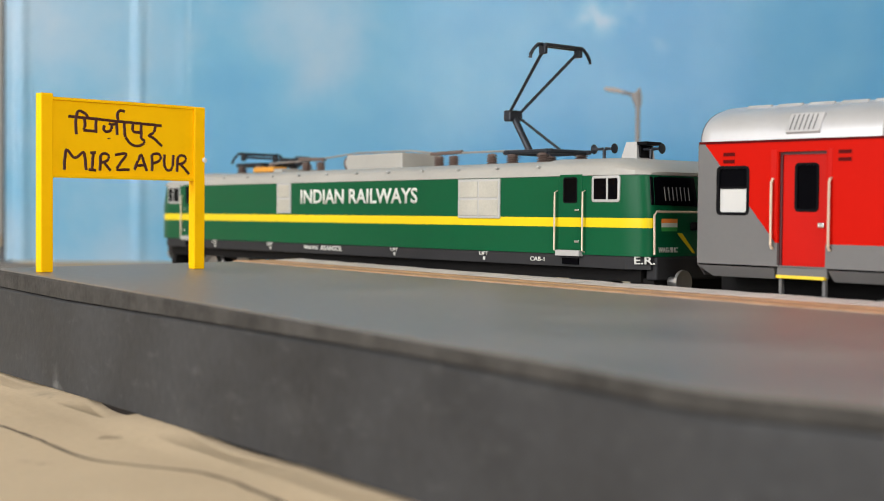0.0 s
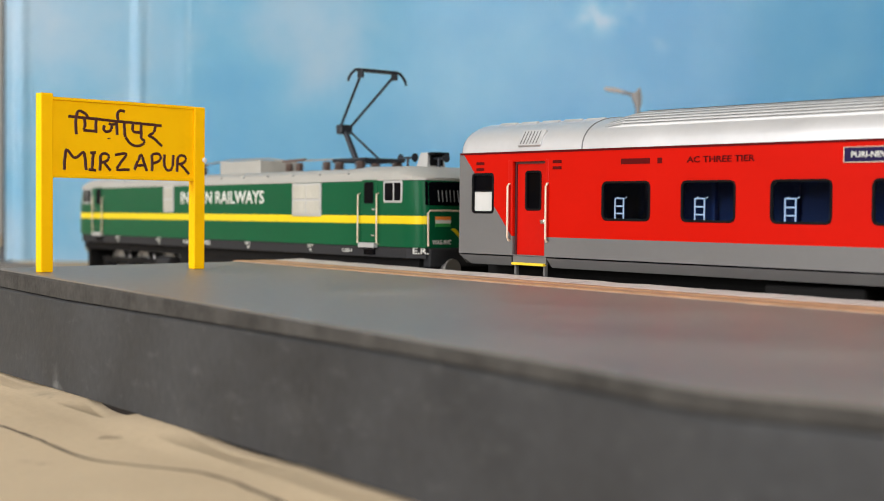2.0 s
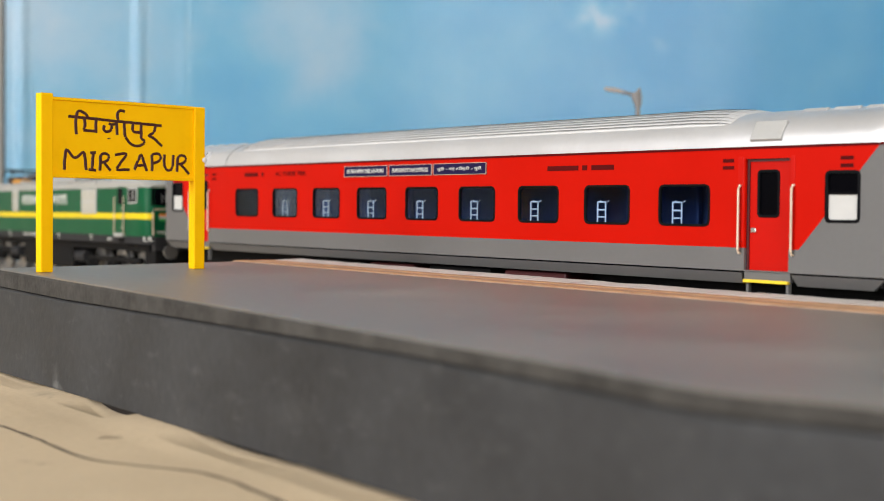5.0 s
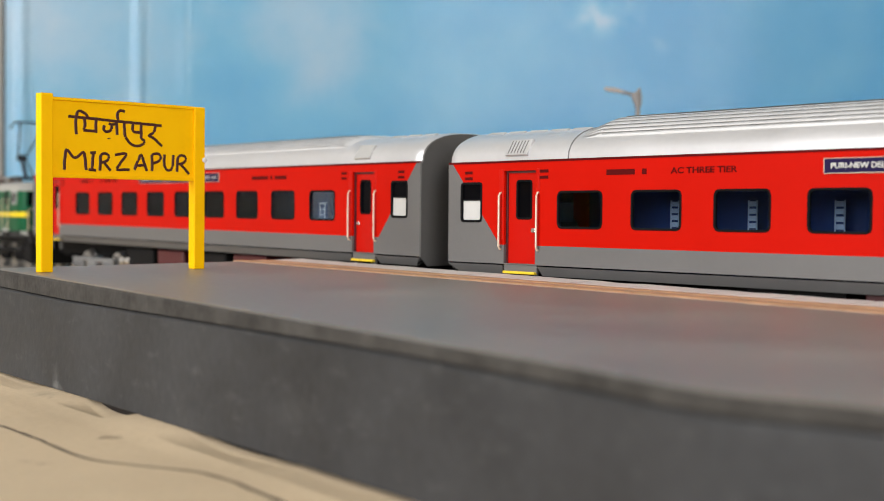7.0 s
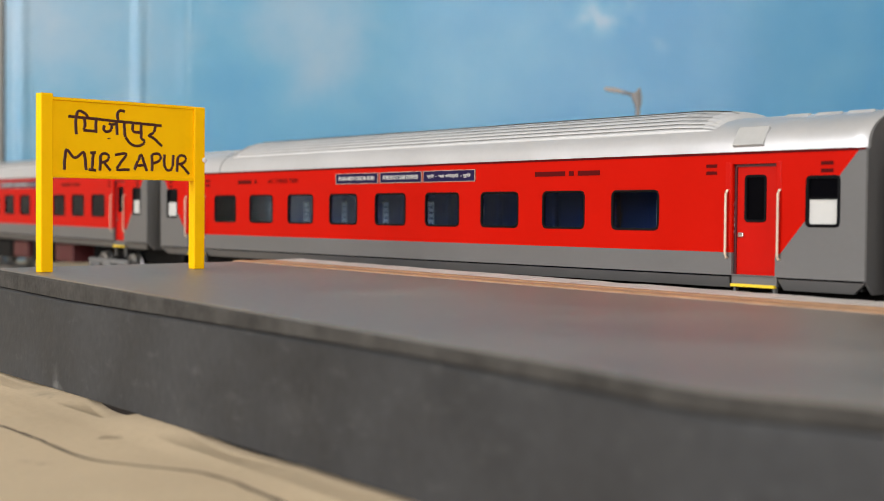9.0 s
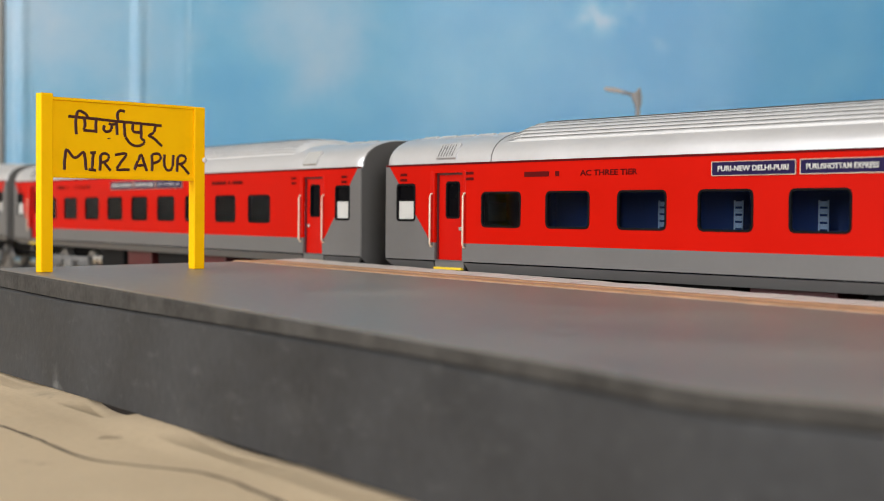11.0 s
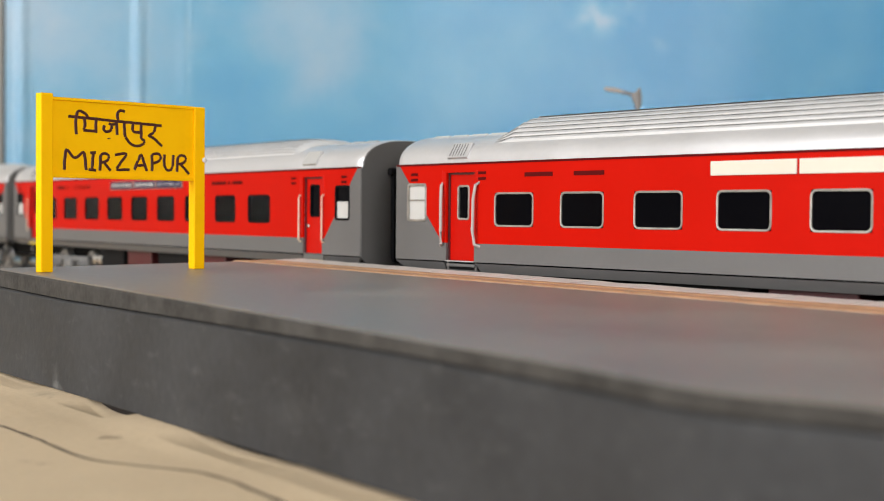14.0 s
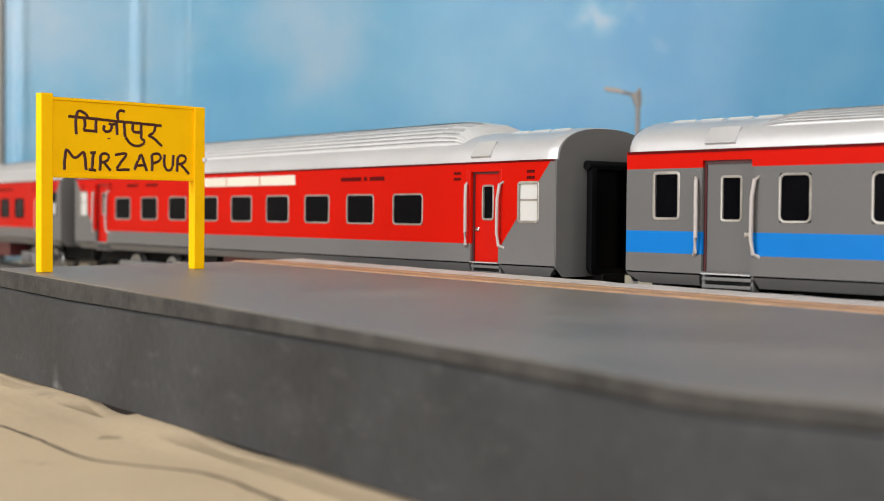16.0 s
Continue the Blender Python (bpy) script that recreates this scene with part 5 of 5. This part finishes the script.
    loft(bm, [[(xx - 0.0030, -0.0032, 0.0386), (xx + 0.0022, -0.0032, 0.0386), (xx + 0.0022, 0.0032, 0.0386), (xx - 0.0030, 0.0032, 0.0386)], [(xx - 0.0016, -0.0026, 0.0432), (xx + 0.0016, -0.0026, 0.0432), (xx + 0.0016, 0.0026, 0.0432), (xx - 0.0016, 0.0026, 0.0432)]])
    part("housing", bm, DULL_SILVER, hl)
    part("visor", boxed(xx + 0.0014, xx + 0.0046, -0.0026, 0.0026, 0.0424, 0.0432, bevel=0.0002), RUBBER, hl)
    part("lens", boxed(xx + 0.0017, xx + 0.0024, -0.0022, 0.0022, 0.0396, 0.0424, bevel=0.0002), RUBBER, hl)
    # underneath
    for x in (-0.069, 0.069):
        bogie(c, x, 0.0425, 0.0063, 3, BLACK, WHEELS)
    part("transformer_tank", boxed(-0.030, 0.030, -0.0145, 0.0145, 0.0035, 0.0146, bevel=0.0010), BLACK, c)
    for x in (-0.036, 0.034):
        part("air_tank", tube(bmesh.new(), [(x, -0.0130, 0.0085), (x + 0.010 * (1 if x > 0 else -1), -0.0130, 0.0085)], 0.0024, 14), SOLE, c, "", True)
    part("frame_pan", boxed(-e + 0.003, e - 0.003, -0.0150, 0.0150, 0.0120, 0.0150), BLACK, c)
    return c


# ---- background things ----
def build_street_lamp():
    p = Vector(EYE) + FW * 0.50 + RT * (0.0755)
    s = thing("street_lamp", "grey model street lamp with one arm", "street lamp", m=Matrix.Translation((p.x, p.y, -0.0105)) @ Matrix.Rotation(radians(48.9), 4, "Z"))
    part("pole", tube(bmesh.new(), [(0, 0, 0), (0, 0, 0.0826)], 0.0012, 10, 0.0009), LAMP_GREY, s, "", True)
    bm = bmesh.new()
    loft(bm, [[(o + rx * math.cos(a), 0.0012 * math.sin(a), z) for a in [k * math.tau / 12 for k in range(12)]] for z, o, rx in ((0.0785, 0, 0.0009), (0.0808, -0.0001, 0.0016), (0.0832, -0.0006, 0.0021), (0.0846, -0.0006, 0.0018), (0.0853, 0.0002, 0.0009), (0.0866, 0.0004, 0.0003))])
    part("bracket", bm, LAMP_GREY, s, "", True)
    part("arm", tube(bmesh.new(), [(-0.0012, 0, 0.0838), (-0.004, 0, 0.0845), (-0.0075, 0, 0.0853)], 0.0007, 8), LAMP_GREY, s, "", True)
    bm = bmesh.new()
    loft(bm, [[(x, w * math.cos(a), z + h * math.sin(a)) for a in [k * math.tau / 12 for k in range(12)]] for x, z, w, h in ((-0.0058, 0.0850, 0.0007, 0.0006), (-0.0075, 0.0854, 0.0014, 0.0009), (-0.0115, 0.0860, 0.0014, 0.0009), (-0.0130, 0.0862, 0.0008, 0.0005))])
    part("lamp_head", bm, PALE_RAIL, s, "", True)


def build_station_building():
    p = Vector(EYE) + FW * 0.42 + RT * 0.1250
    b = thing("station_building", "small orange and cream model building behind the track", "building", m=Matrix.Translation((p.x, p.y, -0.0105)) @ Matrix.Rotation(radians(48.9), 4, "Z"))
    up = 0.0105
    part("wall", boxed(0.002, 0.10, 0.003, 0.05, 0, up + 0.0446), FACADE, b)
    for x in (0.0, 0.030, 0.060, 0.090):
        part("pillar", boxed(x, x + 0.0050, 0, 0.004, 0, up + 0.0446, bevel=0.0002), FACADE, b)
    for z0, z1 in ((0.0117, 0.0142), (0.0218, 0.0234)):
        part("ledge", boxed(-0.001, 0.101, -0.0015, 0.004, up + z0, up + z1, bevel=0.0002), ORANGE, b)
    part("fascia", boxed(-0.002, 0.102, -0.003, 0.053, up + 0.0446, up + 0.0492, bevel=0.0003), ORANGE, b, "orange roof fascia")
    part("roof", boxed(-0.003, 0.103, -0.004, 0.054, up + 0.0492, up + 0.0500, bevel=0.0002), ROOF_GREY, b)
    for k in range(3):
        x = 0.008 + k * 0.030
        for z0, z1, w in ((0.0308, 0.0352, 0.020), (0.0250, 0.0290, 0.008), (0.0150, 0.0210, 0.010)):
            win = new("window")
            win.parent = b
            part("pane", boxed(x, x + w, 0.0022, 0.0032, up + z0, up + z1), CAVE, win)
            part("window_frame", frame_ring(x - 0.0006, x + w + 0.0006, up + z0 - 0.0006, up + z1 + 0.0006, 0.0007, 0.0003, 0.0030, -0.0006), DULL_SILVER, win)


def build_rubble():
    rnd = random.Random(4)
    for k in range(5):
        p = Vector(EYE) + FW * (0.55 + 0.06 * k) + RT * (-0.135 - 0.012 * k)
        bm = bmesh.new()
        bmesh.ops.create_icosphere(bm, subdivisions=3, radius=0.012 + 0.004 * rnd.random())
        for v in bm.verts:
            v.co += v.co.normalized() * 0.004 * noise.noise(v.co * 120 + Vector((k * 5, 0, 0)))
            v.co.z *= 0.38
        ob = part("scenery_mound", bm, MOUND, None, "", True)
        ob.location = (p.x, p.y, -0.0105)
        tagged(ob, "low beige and brown scenery mound on the base", "mound", "mounds behind the track")


MOUND = mat("earth_mound", (0.26, 0.17, 0.11), 0.85, vary=0.4, scale=120, bump=0.6)

build_room()
build_backdrop()
build_platform()
build_cloth()
build_sign()
build_track()
loco = build_loco()
coach_a = build_coach("clear", 0.0462)
coach_b = build_coach("clear")
coach_c = copy_thing(coach_b, Matrix.Identity(4))
coach_d = build_coach("painted")
coach_e = build_coach("power")
build_street_lamp()
build_station_building()
build_rubble()

PITCH = 0.2807
TRAIN = [(loco, 0.0216, 0.069)] + [(c, 0.1502 + HALF + k * PITCH + (0.0, 0.0, 0.0, 0.0045, 0.0144)[k], 0.0857) for k, c in enumerate((coach_a, coach_b, coach_c, coach_d, coach_e))]


def motions():
    for ob, centre, half in TRAIN:
        rows = []
        for k in range(161):
            t = k * 0.1
            slack = -0.0041 * max(0.0, 1 - t / 3.4) if ob is coach_a else 0.0   # the coupling draws taut as the train starts
            rows.append((t, on_track(centre + slack, half, t)))
        walk(ob, rows)
        for w in ob.children_recursive:
            if w.name.startswith("wheelset"):
                at, r = w.location.copy(), w.location.z
                walk(w, [(k / FPS, Matrix.Translation(at) @ Matrix.Rotation((travel(k / FPS) - travel(0)) / r, 4, "Y")) for k in range(481)])


motions()
